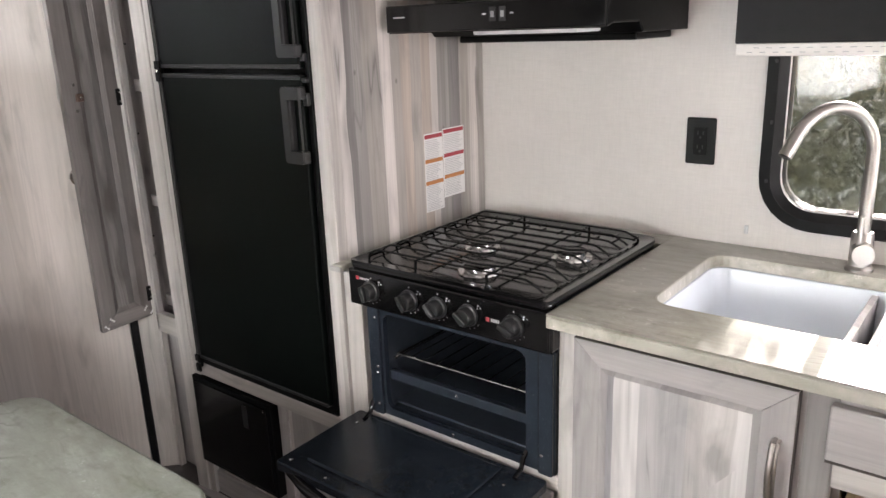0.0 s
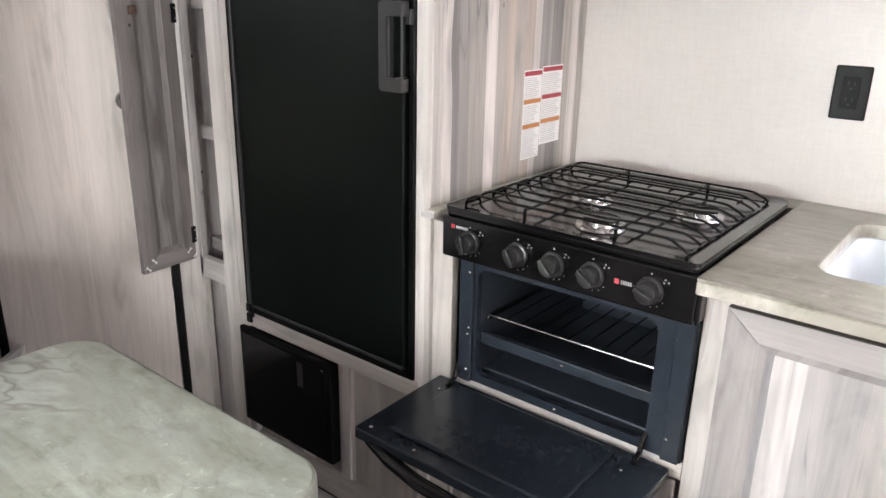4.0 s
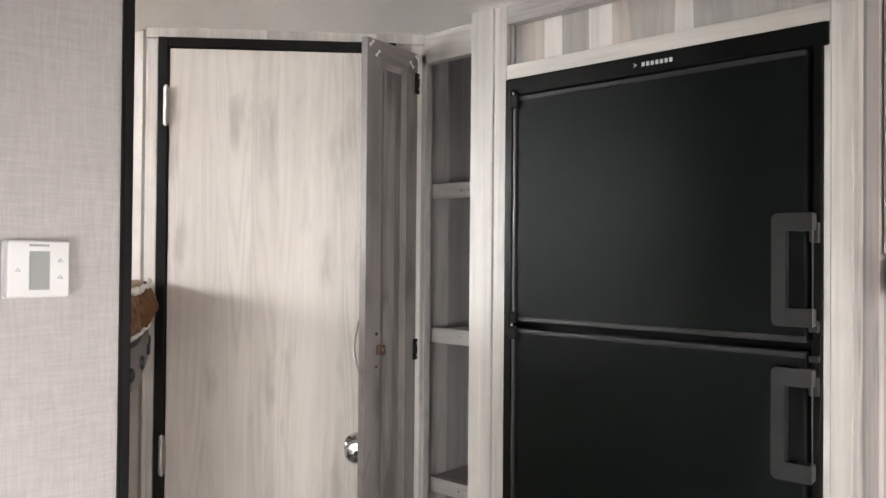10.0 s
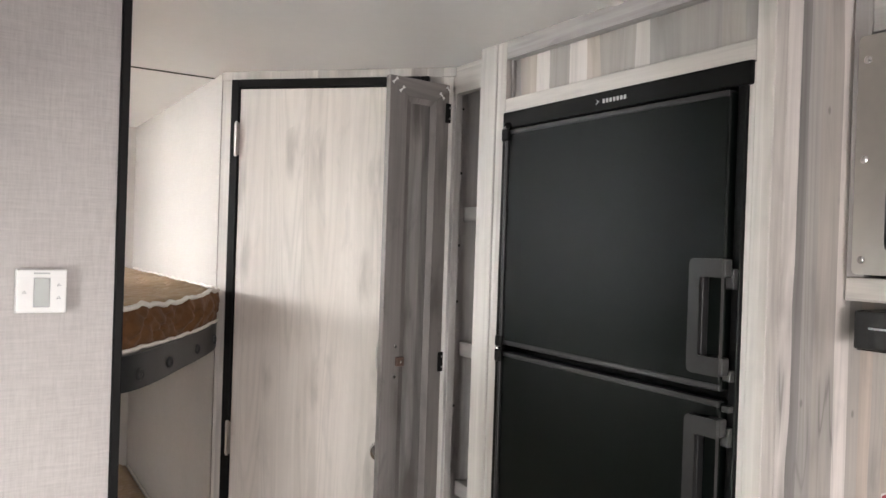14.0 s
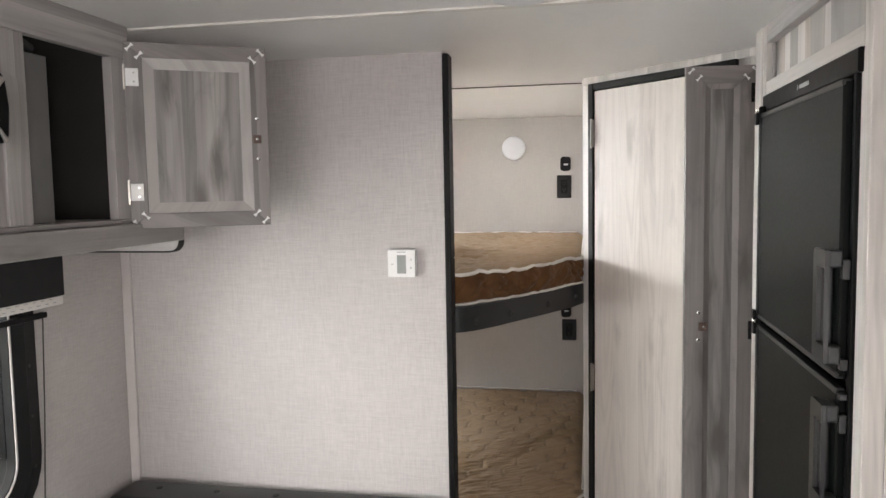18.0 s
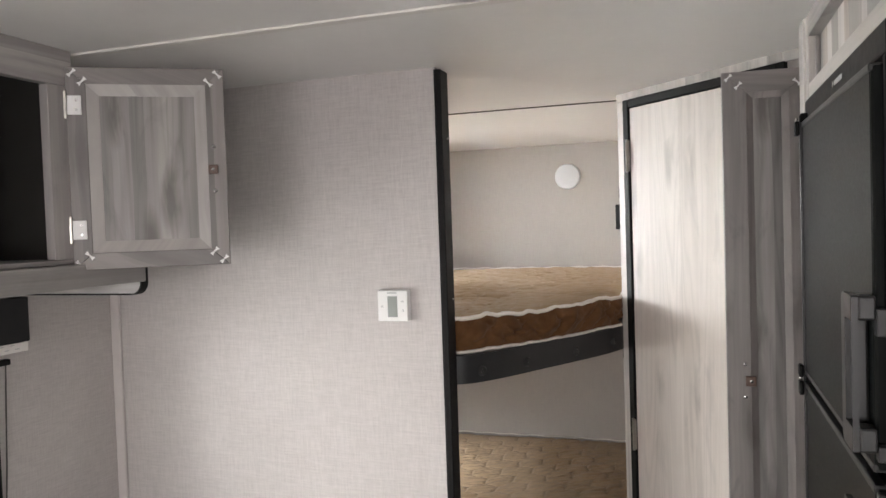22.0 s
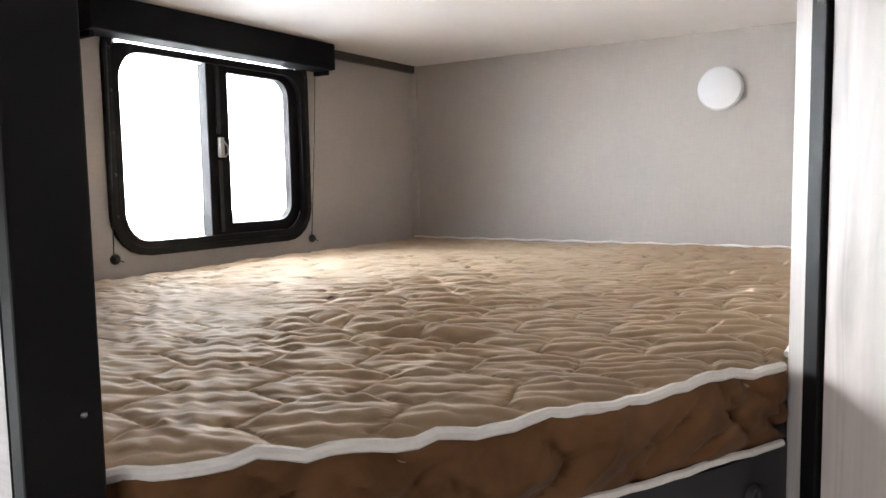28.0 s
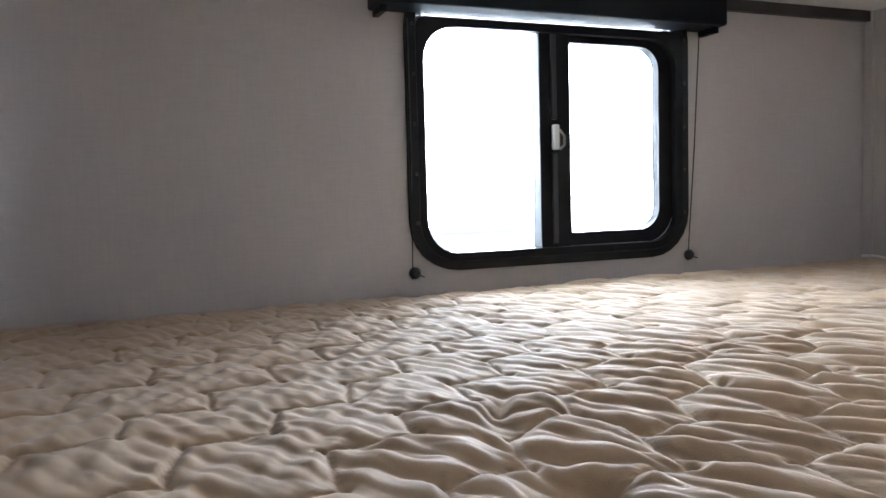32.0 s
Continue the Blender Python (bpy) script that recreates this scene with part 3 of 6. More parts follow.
# ---- the shell of the trailer ----
XK, XD, XB = 1.705, -0.55, -0.625          # faces of the kitchen wall, the dinette wall and the bunk's outer wall
YF, YP, YB, ZC = -3.0, 1.978, 3.845, 1.957  # front wall, partition, rear wall, ceiling
WT = 0.045


def rect(a0, a1, b0, b1, n=6):
    return rounded(a0, a1, b0, b1, 0.0001, n)


KWIN = (-0.34, 0.442, 0.985, 1.62)   # openings: y0, y1, z0, z1
DWIN = (0.62, 1.548, 0.925, 1.52)
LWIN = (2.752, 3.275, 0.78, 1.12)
BWIN = (2.735, 3.290, 1.452, 1.925)
EDOOR = (-1.80, -1.12, 0.03, 1.90)

bm = bmesh.new()
box(XK, XK + WT, YF - WT, EDOOR[0] - 0.2, -0.05, ZC, bm=bm)
ring(rect(EDOOR[0] - 0.2, EDOOR[1] + 0.2, -0.05, ZC), rounded(*EDOOR, 0.06), "x", XK, XK + WT, bm)
ring(rect(EDOOR[1] + 0.2, 1.0, -0.05, ZC), rounded(*KWIN, 0.075), "x", XK, XK + WT, bm)
box(XK, XK + WT, 1.0, YB + WT, -0.05, ZC, bm=bm)
tagged(part("wall_kitchen", bm, m_splash), "pale linen-papered kitchen wall with a window", "wall", kind="structure")
bm = bmesh.new()
box(XD - WT - 0.06, XD, YF - WT, 0.3, -0.05, ZC, bm=bm)
ring(rect(0.3, YP, -0.05, ZC), rounded(*DWIN, 0.085), "x", XD - WT - 0.06, XD, bm)
tagged(part("wall_dinette", bm, m_linen), "grey linen-papered dinette wall with a window", "wall", kind="structure")
bm = bmesh.new()
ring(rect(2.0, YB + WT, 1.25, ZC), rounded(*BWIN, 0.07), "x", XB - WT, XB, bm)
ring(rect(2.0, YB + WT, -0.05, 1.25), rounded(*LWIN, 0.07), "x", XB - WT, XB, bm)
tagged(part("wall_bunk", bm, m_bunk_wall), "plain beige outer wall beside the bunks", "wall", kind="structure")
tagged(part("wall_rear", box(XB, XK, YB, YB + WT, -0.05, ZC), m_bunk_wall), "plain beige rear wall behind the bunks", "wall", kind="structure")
# unseen closing wall; its opening is made up for the front fill lamp
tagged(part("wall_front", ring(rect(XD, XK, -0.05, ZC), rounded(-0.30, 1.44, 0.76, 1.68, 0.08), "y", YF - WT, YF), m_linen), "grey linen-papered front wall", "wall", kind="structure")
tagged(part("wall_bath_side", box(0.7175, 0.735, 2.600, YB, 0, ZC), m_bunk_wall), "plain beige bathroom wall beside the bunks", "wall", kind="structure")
partition = tagged(part("wall_partition", box(XD, 0.3742, YP, 2.020, 0, ZC), m_linen), "grey linen-textured partition wall", "wall", kind="structure")
cap = thing("partition_edge_trim", (0.39, 1.98, 0), "black channel trim on the edge of the partition", "trim", kind="structure")
bm = box(0.3745, 0.3885, 1.9715, 2.0235, 0, ZC - 0.006, 0.002)
box(0.3728, 0.3742, 1.9715, 1.9772, 0, ZC - 0.006, 0.0005, bm)
part("channel", bm, m_black_trim, cap)
for z in (0.75, 1.434, 1.80):
    screw((0.3885, 2.01, z), (1, 0, 0), cap, m_nickel, 0.0022)
tagged(part("ceiling", box(XB - WT, XK + WT, YF - WT, YB + WT, ZC, ZC + 0.05), m_ceiling), "smooth off-white ceiling panels", "ceiling", kind="structure")
tagged(part("ceiling_batten", box(-0.235, 1.125, 1.533, 1.555, ZC - 0.005, ZC, 0.002), m_trim_white), "white batten over a ceiling joint", "trim", kind="structure")
tagged(part("ceiling_joint", box(XB, 0.7165, 2.668, 2.674, ZC - 0.003, ZC, 0.001), m_brown_trim), "thin dark joint strip over the bunk", "trim", kind="structure")
tagged(part("corner_trim", box(XD, XD + 0.028, YP - 0.010, YP, 0, ZC, 0.003), m_corner), "pale upright trim in the corner by the dinette", "trim", kind="structure")
tagged(part("corner_trim", box(XB, XB + 0.022, YB - 0.010, YB, 1.2, ZC, 0.003), m_bunk_wall), "beige upright trim in the bunk corner", "trim", kind="structure")
bm = box(XB, XB + 0.016, 3.37, YB - 0.004, ZC - 0.024, ZC, 0.002)
box(XB, XB + 0.016, 2.05, 2.66, ZC - 0.024, ZC, 0.002, bm)
tagged(part("ceiling_edge_trim", bm, m_brown_trim), "dark brown strip between bunk wall and ceiling", "trim", kind="structure")

# floor of staggered stone-look tiles over a grout bed
floor = tagged(part("floor", box(XB, XK, YF, YB, -0.05, -0.0015), m_grout), "dark stone-look vinyl tile floor with pale joints", "floor", kind="structure")

# ---- outdoors ----
n_side = 80.0
tagged(part("ground", box(-n_side, n_side, -n_side, n_side, -0.85, -0.80), m_ground), "flat pale gravel yard", "ground", kind="structure")
tagged(part("lawn", box(2.4, 78.0, -60, 70, -0.7995, -0.775), m_lawn), "rough green lawn outside the kitchen window", "lawn", kind="structure")


# entry door leaf is unseen, added with its opening to shape incoming light
edoor = thing("door_2", (2.1, -1.1, 0.02), "assumed open white entry door, out of view", "door", kind="structure")
part("door_leaf", box(1.76, 2.44, -1.115, -1.085, 0.03, 1.93, 0.006), m_siding, edoor)
part("hinge", box(1.745, 1.762, -1.118, -1.10, 0.03, 1.9, 0.003), m_brushed, edoor)

# ---- the angled bathroom wall and its door ----
A45 = Matrix.Translation((0.70, 2.60, 0)) @ Matrix.Rotation(radians(-45), 4, "Z")   # local x along the wall, y into the bathroom


def at45(bm):
    bm.transform(A45)
    return bm


bm = box(0.025, 0.052, 0, 0.03, 0, ZC)
box(0.588, 0.655, 0, 0.03, 0, ZC, bm=bm)
box(0.052, 0.588, 0, 0.03, 1.938, ZC, bm=bm)
tagged(part("wall_bath", at45(bm), m_pale_z), "pale wood-look wall strips round the bathroom door", "wall", kind="structure")
tagged(part("trim", at45(box(0.025, 0.655, -0.008, -0.0005, 1.934, ZC, 0.002)), m_pale_z), "pale wood trim above the bathroom door", "trim", kind="structure")
tagged(part("trim", at45(box(0.0255, 0.052, -0.006, -0.0005, 0, 1.9335, 0.002)), m_pale_z), "pale upright trim beside the bathroom door", "trim", kind="structure")
bdoor = thing("door_1", A45 @ Vector((0.32, 0, 0)), "closed pale wood-grain bathroom door in a black frame", "door", kind="structure")
part("frame_jamb", at45(box(0.0525, 0.0745, -0.010, 0.03, 0, 1.936, 0.002)), m_black_trim, bdoor)
part("frame_jamb", at45(box(0.5655, 0.5875, -0.010, 0.03, 0, 1.936, 0.002)), m_black_trim, bdoor)
part("frame_head", at45(box(0.075, 0.565, -0.010, 0.03, 1.914, 1.936, 0.002)), m_black_trim, bdoor)
leaf = part("door_leaf", at45(box(0.0775, 0.5625, -0.006, 0.026, 0.012, 1.911, 0.0015)), m_bath, bdoor)
for z in (1.737, 0.953, 0.14):
    hg = part("hinge", at45(box(0.066, 0.0805, -0.0135, -0.0101, z, z + 0.085, 0.0006)), m_nickel, bdoor, "satin nickel hinge")
    part("hinge_pin", tube([A45 @ Vector((0.073, -0.015, z - 0.003)), A45 @ Vector((0.073, -0.015, z + 0.088))], 0.0035), m_nickel, hg, smooth=True)
kn = A45 @ Vector((0.508, -0.006, 1.012))
knob = part("door_knob", lathe([(0.031, 0), (0.031, 0.003), (0.026, 0.008), (0.012, 0.012), (0.011, 0.03), (0.018, 0.036), (0.0255, 0.046), (0.0265, 0.055), (0.021, 0.066), (0.009, 0.0685), (0, 0.0685)], toward(kn, (-1, -1, 0)), 28), m_steel, bdoor, "chrome privacy knob", smooth=True)
part("lock_button", lathe([(0.005, 0.0), (0.005, 0.004), (0, 0.004)], toward(kn + Vector((-1, -1, 0)).normalized() * 0.0685, (-1, -1, 0)), 12), m_rubber, knob)

# ---- doors made of a mitred frame and a recessed panel ----
def slab(M, bm):
    bm.transform(M)
    return bm


def panel_door(owner, M, w, h, fw, th, mats, clips=False, bead=0.013, bead_mat=None):
    """Frame and panel in the local x-z plane, the seen face at y = 0, thickness towards +y. mats: upright, level, panel."""
    up, level, pan = mats
    g = 0.0004
    f2 = fw * 0.9
    outline = {
        "stile": [((0, 0), (fw, f2), (fw, h - f2), (0, h)), ((w, 0), (w, h), (w - fw, h - f2), (w - fw, f2))],
        "rail": [((g, 0), (w - g, 0), (w - fw - g, f2), (fw + g, f2)), ((g, h), (fw + g, h - f2), (w - fw - g, h - f2), (w - g, h))],
    }
    for name, group in outline.items():
        for pts in group:
            part(name, slab(M, prism(pts, "y", 0, th, 0.0014)), up if name == "stile" else level, owner)
    part("bead", slab(M, ring(rect(fw, w - fw, f2, h - f2, 1), rect(fw + bead, w - fw - bead, f2 + bead, h - f2 - bead, 1), "y", 0.0012, th - 0.002, inner_c=(0.0060, th - 0.003))), bead_mat or up, owner)
    part("panel", slab(M, box(fw + 0.002, w - fw - 0.002, 0.0070, th - 0.004, f2 + 0.002, h - f2 - 0.002)), pan, owner)
    if clips:
        for cx, cz, sx, sz in ((0, 0, 1, 1), (w, 0, -1, 1), (w, h, -1, -1), (0, h, 1, -1)):
            for d in (0.26, 0.66):
                c = Matrix.Translation((cx + sx * (fw + bead - 0.013) * d, 0, cz + sz * (f2 + bead - 0.013) * d)) @ Matrix.Rotation(radians(-45 if sx * sz > 0 else 45), 4, "Y")
                bow = [(-0.009, -0.0042), (-0.003, -0.0016), (0.003, -0.0016), (0.009, -0.0042), (0.009, 0.0042), (0.003, 0.0016), (-0.003, 0.0016), (-0.009, 0.0042)]
                part("corner_clip", slab(M @ c @ Matrix.Rotation(radians(90), 4, "Y"), prism(bow, "y", -0.0012, 0.001)), m_white_plastic, owner, "white plastic mitre clip")


def bow_handle(owner, p0, p1, out, r=0.0045, material=None):
    """An arched pull between two points, standing off along out."""
    p0, p1, out = Vector(p0), Vector(p1), Vector(out)
    pts = [p0] + [p0.lerp(p1, k / 10) + out * (0.62 + 0.38 * math.sin(math.pi * k / 10)) for k in range(11)] + [p1]
    return part("handle", tube(pts, r, 10), material or m_nickel, owner, "brushed nickel bow handle", smooth=True)


# ---- tall cabinet round the refrigerator and pantry ----
FX = 1.125
TX = 1.115
tall = thing("refrigerator_cabinet", (1.4, 1.6, 0), "tall grey wood cabinet surround of the refrigerator", "cabinet")
part("stile", box(TX, FX + 0.02, 1.234, 1.2645, 0.022, ZC, 0.0015), m_pale_z, tall)
part("filler", box(TX + 0.0005, FX + 0.02, 1.2647, 1.2742, 0.476, 1.8005, 0.0005), m_pale_z, tall)
part("stile", box(TX, FX + 0.02, 1.8675, 1.8985, 0.022, ZC, 0.0015), m_pale_z, tall)
part("stile", box(TX - 0.004, FX + 0.022, 1.899, 1.958, 0.022, ZC, 0.002), m_pale_z, tall)
part("top_rail", box(TX, FX + 0.02, 1.265, 1.867, 1.918, ZC, 0.0015), m_rail_y, tall)
part("rail", box(TX, FX + 0.02, 1.265, 1.867, 1.8035, 1.834, 0.0015), m_pale_y, tall)
part("upper_panel", box(FX + 0.009, FX + 0.016, 1.265, 1.867, 1.8345, 1.9175), m_plank, tall, "panel of grey and cream planks")
for y0, y1, z0, z1 in ((1.266, 1.273, 1.8345, 1.9175), (1.859, 1.866, 1.8345, 1.9175)):
    part("bead", box(FX + 0.001, FX + 0.009, y0, y1, z0, z1, 0.002), m_rail_z, tall)
part("rail", box(TX, FX + 0.02, 1.265, 1.867, 0.432, 0.4755, 0.0015), m_pale_y, tall)
part("side_panel", box(FX + 0.0205, XK - 0.001, 1.2345, 1.248, 0.022, ZC, 0.0015), m_lit_plank, tall, "planked side panel beside the cooktop")
part("side_panel", box(FX + 0.021, XK - 0.001, 1.90, 1.915, 0.022, ZC), m_plank, tall)
part("lower_panel", box(FX + 0.008, FX + 0.016, 1.265, 1.867, 0.10, 0.4315), m_plank, tall, "planked panel below the refrigerator")
part("stile", box(FX + 0.001, FX + 0.008, 1.497, 1.532, 0.10, 0.4315, 0.0015), m_rail_z, tall)
part("base_rail", box(FX, FX + 0.02, 1.265, 1.867, 0.022, 0.0995, 0.0015), m_rail_y, tall)
part("floor_strip", box(FX - 0.022, FX - 0.0005, 1.234, 1.958, 0.0005, 0.021, 0.006), m_rail_y, tall)

# pantry
pan = thing("pantry_cabinet", (1.3, 2.05, 0), "narrow open pantry cabinet with empty shelves", "cabinet")
PX = 1.158
part("stile", box(PX, PX + 0.02, 2.128, 2.158, 0.5, ZC - 0.045, 0.0015), m_rail_z, pan)
part("head_rail", box(PX, PX + 0.02, 1.959, 2.158, 1.89, ZC, 0.0015), m_pale_y, pan)
part("bottom_rail", box(PX, PX + 0.02, 1.959, 2.158, 0.492, 0.556, 0.0015), m_pale_y, pan)
part("lower_stile", box(PX, PX + 0.02, 2.128, 2.2, 0.0, 0.4915, 0.0015), m_pale_z, pan)
part("lower_panel", box(PX + 0.03, PX + 0.04, 1.959, 2.16, 0.0, 0.4915), m_rail_z, pan)
part("side", box(PX + 0.021, 1.62, 1.945, 1.957, 0.0, ZC), m_rail_z, pan)
part("side", box(PX + 0.021, 1.62, 2.16, 2.172, 0.0, ZC), m_rail_z, pan)
part("back", box(1.50, 1.508, 1.958, 2.159, 0.0, ZC), m_rail_z, pan)
part("cleat", box(PX + 0.021, PX + 0.045, 2.146, 2.1595, 0.56, 1.88, 0.001), m_rail_z, pan)
for z in (1.616, 1.278, 0.928, 0.60):
    sh = part("shelf", box(PX + 0.062, 1.499, 1.958, 2.159, z - 0.018, z - 0.006), m_rail_y, pan)
    part("lip", box(PX + 0.048, PX + 0.0615, 1.958, 2.159, z - 0.035, z, 0.0015), m_rail_y, sh)
    screw((PX + 0.0479, 2.06, z - 0.018), (-1, 0, 0), pan, m_steel, 0.003)
for z in (1.86, 1.70, 1.52, 1.38, 1.12, 0.80):
    screw((PX + 0.033, 2.1459, z), (0, -1, 0), pan, m_rubber, 0.0035)

# open pantry door
hinge_at, tip_at = Vector((1.162, 2.150, 0)), Vector((0.979, 2.134, 0))
dvec = hinge_at - tip_at
pd_w = dvec.length
PD = Matrix.Translation((tip_at.x, tip_at.y, 0.548)) @ Matrix.Rotation(math.atan2(dvec.y, dvec.x), 4, "Z")
pdoor = thing("pantry_door", (1.07, 2.14, 0.548), "open grey wood pantry door seen from its inner side", "cabinet door")
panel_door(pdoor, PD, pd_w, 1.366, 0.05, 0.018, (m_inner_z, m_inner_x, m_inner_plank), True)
for z in (1.296, 0.684, 0.074):
    hg = part("hinge", slab(PD, box(pd_w - 0.022, pd_w - 0.001, -0.004, -0.0004, z - 0.024, z + 0.024, 0.001)), m_black_trim, pdoor, "dark bronze hinge")
    for dz in (-0.013, 0.013):
        part("rivet", slab(PD, lathe([(0.003, 0), (0.003, 0.0015), (0, 0.002)], toward((pd_w - 0.012, -0.0042, z + dz), (0, -1, 0)), 8)), m_steel, hg)
ct = part("catch", slab(PD, box(0.036, 0.058, -0.009, -0.0004, 0.682, 0.704, 0.002)), m_catch, pdoor, "brown plastic door catch")
part("catch_screw", slab(PD, lathe([(0.0035, 0), (0.0035, 0.001), (0, 0.002)], toward((0.048, -0.0092, 0.693), (0, -1, 0)), 10)), m_steel, ct)
for z in (0.657, 0.729):
    part("screw", slab(PD, lathe([(0.0042, 0), (0.0042, 0.001), (0, 0.0026)], toward((0.036, -0.0004, z), (0, -1, 0)), 10)), m_steel, pdoor, smooth=True)
hp = [PD @ Vector(p) for p in ((0.026, 0.0185, 0.645), (0.026, 0.0185, 0.755))]
bow_handle(pdoor, hp[0], hp[1], (PD.to_3x3() @ Vector((-0.35, 1, 0))).normalized() * 0.03, 0.0035)

# ---- refrigerator ----
fr = thing("refrigerator", (1.4, 1.565, 0.478), "black two-door absorption refrigerator built into the cabinet", "refrigerator")
FY0, FY1, FZ0, FZ1 = 1.266, 1.866, 0.477, 1.8025
part("body", box(FX + 0.0215, 1.66, FY0 + 0.01, FY1 - 0.01, FZ0 + 0.004, FZ1 - 0.004), m_fridge_trim, fr)
fm = bmesh.new()
box(1.109, 1.146, FY0 + 0.009, FY0 + 0.023, FZ0, FZ1 - 0.0345, 0.002, fm)
box(1.109, 1.146, FY1 - 0.018, FY1, FZ0, FZ1, 0.002, fm)
box(1.109, 1.146, FY0 + 0.0235, FY1 - 0.0181, FZ0, FZ0 + 0.02, 0.002, fm)
part("frame", fm, m_fridge_trim, fr)
hd = part("header", box(1.108, 1.146, FY0 + 0.0005, FY1 - 0.0005, 1.768, FZ1 + 0.001, 0.003), m_fridge_trim, fr)
bm = bmesh.new()
for k in range(7):
    box(1.1072, 1.1078, 1.562 - k * 0.0085, 1.5675 - k * 0.0085, 1.782, 1.789, bm=bm)
prism([(1.585, 1.781), (1.5765, 1.786), (1.585, 1.791), (1.5795, 1.786)], "x", 1.1072, 1.1078, bm=bm)
part("maker_mark", bm, m_white_mark, hd, "small pale maker's mark")


def fridge_door(z0, z1, hz0, hz1):
    d = part("door", box(1.098, 1.1275, 1.2935, 1.8275, z0, z1, 0.004), m_fridge, fr, "matt black refrigerator door")
    part("edge_strip", box(1.094, 1.11, 1.8285, 1.836, z0, z1, 0.002), m_handle_grey, d)
    part("edge_strip", box(1.0965, 1.11, 1.294, 1.827, z0 - 0.0005, z0 + 0.009, 0.002), m_handle_grey, d)
    part("edge_strip", box(1.0965, 1.11, 1.294, 1.827, z1 - 0.009, z1 + 0.0005, 0.002), m_handle_grey, d)
    h = bmesh.new()
    box(1.080, 1.0985, 1.279, 1.3055, hz1 - 0.027, hz1, 0.003, h)
    box(1.080, 1.0985, 1.279, 1.3055, hz0, hz0 + 0.027, 0.003, h)
    ring(rounded(1.279, 1.337, hz0, hz1, (0.002, 0.009, 0.009, 0.002)), rounded(1.2795, 1.317, hz0 + 0.027, hz1 - 0.027, 0.003), "x", 1.074, 1.0805, h)
    box(1.0808, 1.0978, 1.3175, 1.3355, hz0 + 0.005, hz1 - 0.005, 0.003, h)
    part("handle", h, m_handle_grey, d, "graphite bracket handle")
    return d


fridge_door(1.3195, 1.762, 1.344, 1.514)
fridge_door(0.502, 1.3045, 1.114, 1.282)
for z in (1.762, 1.308, 0.485):
    hp_ = part("hinge_plate", box(1.0855, 1.0935, 1.8185, 1.8385, z - 0.024, z + 0.002, 0.003), m_fridge_trim, fr, "black hinge block")
    part("hinge_pin", lathe([(0.0025, 0), (0.0025, 0.0055), (0, 0.0056)], Matrix.Translation((1.0895, 1.832, z + 0.0022)), 10), m_steel, hp_, smooth=True)
    part("hinge_plate", box(1.0855, 1.0935, 1.8185, 1.8385, z + 0.008, z + 0.030, 0.003), m_fridge_trim, fr) if z < 1.7 else None
    part("hinge", lathe([(0.009, 0), (0.009, 0.03), (0.006, 0.034), (0, 0.034)], Matrix.Translation((1.104, 1.842, z - 0.017)), 14), m_fridge_trim, fr, smooth=True)
for z0, z1 in ((1.335, 1.352), (1.290, 1.300), (1.470, 1.500), (1.240, 1.268)):
    part("latch", box(1.098, 1.1085, 1.277, 1.2905, z0, z1, 0.0015), m_handle_grey, fr)

# black furnace cover below
fc = thing("furnace_cover", (1.11, 1.717, 0.15), "black metal furnace access cover", "vent cover")
part("cover", box(1.102, 1.1325, 1.538, 1.896, 0.138, 0.428, 0.004), m_fridge_trim, fc)
part("raised_panel", box(1.0985, 1.1022, 1.552, 1.882, 0.152, 0.414, 0.0015), m_gloss_black, fc)
part("slot", box(1.0978, 1.0986, 1.636, 1.658, 0.33, 0.40, 0.0003), m_rubber, fc)
screw((1.0984, 1.562, 0.405), (-1, 0, 0), fc, m_steel, 0.003)

# ---- warning label ----
lab = thing("warning_label", (1.5, 1.2185, 0.95), "white safety label with red and orange bands", "label")
LY = 1.2343
for x0, x1, z0, z1 in ((1.438, 1.5135, 0.932, 1.136), (1.5155, 1.606, 0.958, 1.141)):
    part("paper", box(x0, x1, LY - 0.0006, LY, z0, z1), m_label_white, lab)
    part("red_band", box(x0 + 0.002, x1 - 0.002, LY - 0.0010, LY - 0.0007, z1 - 0.013, z1 - 0.003), m_label_red, lab)
    for z, mt in ((z1 - 0.066, m_label_orange if x0 < 1.5 else m_label_red), (z1 - 0.123, m_label_orange)):
        part("colour_band", box(x0 + 0.002, x1 - 0.002, LY - 0.0010, LY - 0.0007, z - 0.010, z), mt, lab)
    bm = bmesh.new()
    z = z1 - 0.018
    while z > z0 + 0.006:
        if not any(0 <= z - (z1 - o) <= 0.012 for o in (0.077, 0.134)):
            box(x0 + 0.004, x1 - 0.006 - 0.02 * random.random(), LY - 0.0009, LY - 0.0007, z - 0.0018, z, bm=bm)
        z -= 0.0045
    part("print_block", bm, m_label_grey, lab)

# ---- base cabinets and worktop ----
CZ = 0.887
wt = thing("worktop", (1.4, 0.2, CZ - 0.03), "green-grey marbled laminate worktop with a pale edge", "worktop")
SX0, SX1, SY0, SY1 = 1.247, 1.612, -0.17, 0.546     # sink opening
SOUT = rounded(SX0, SX1, SY0, SY1, 0.045)
part("top", ring(rect(1.088, XK - 0.001, -0.60, 0.672), SOUT, "z", CZ - 0.004, CZ), m_marble, wt)
part("edge", box(1.0855, 1.0995, -0.60, 0.672, CZ - 0.027, CZ - 0.0045, 0.003), m_marble_edge, wt, "pale laminate edge")
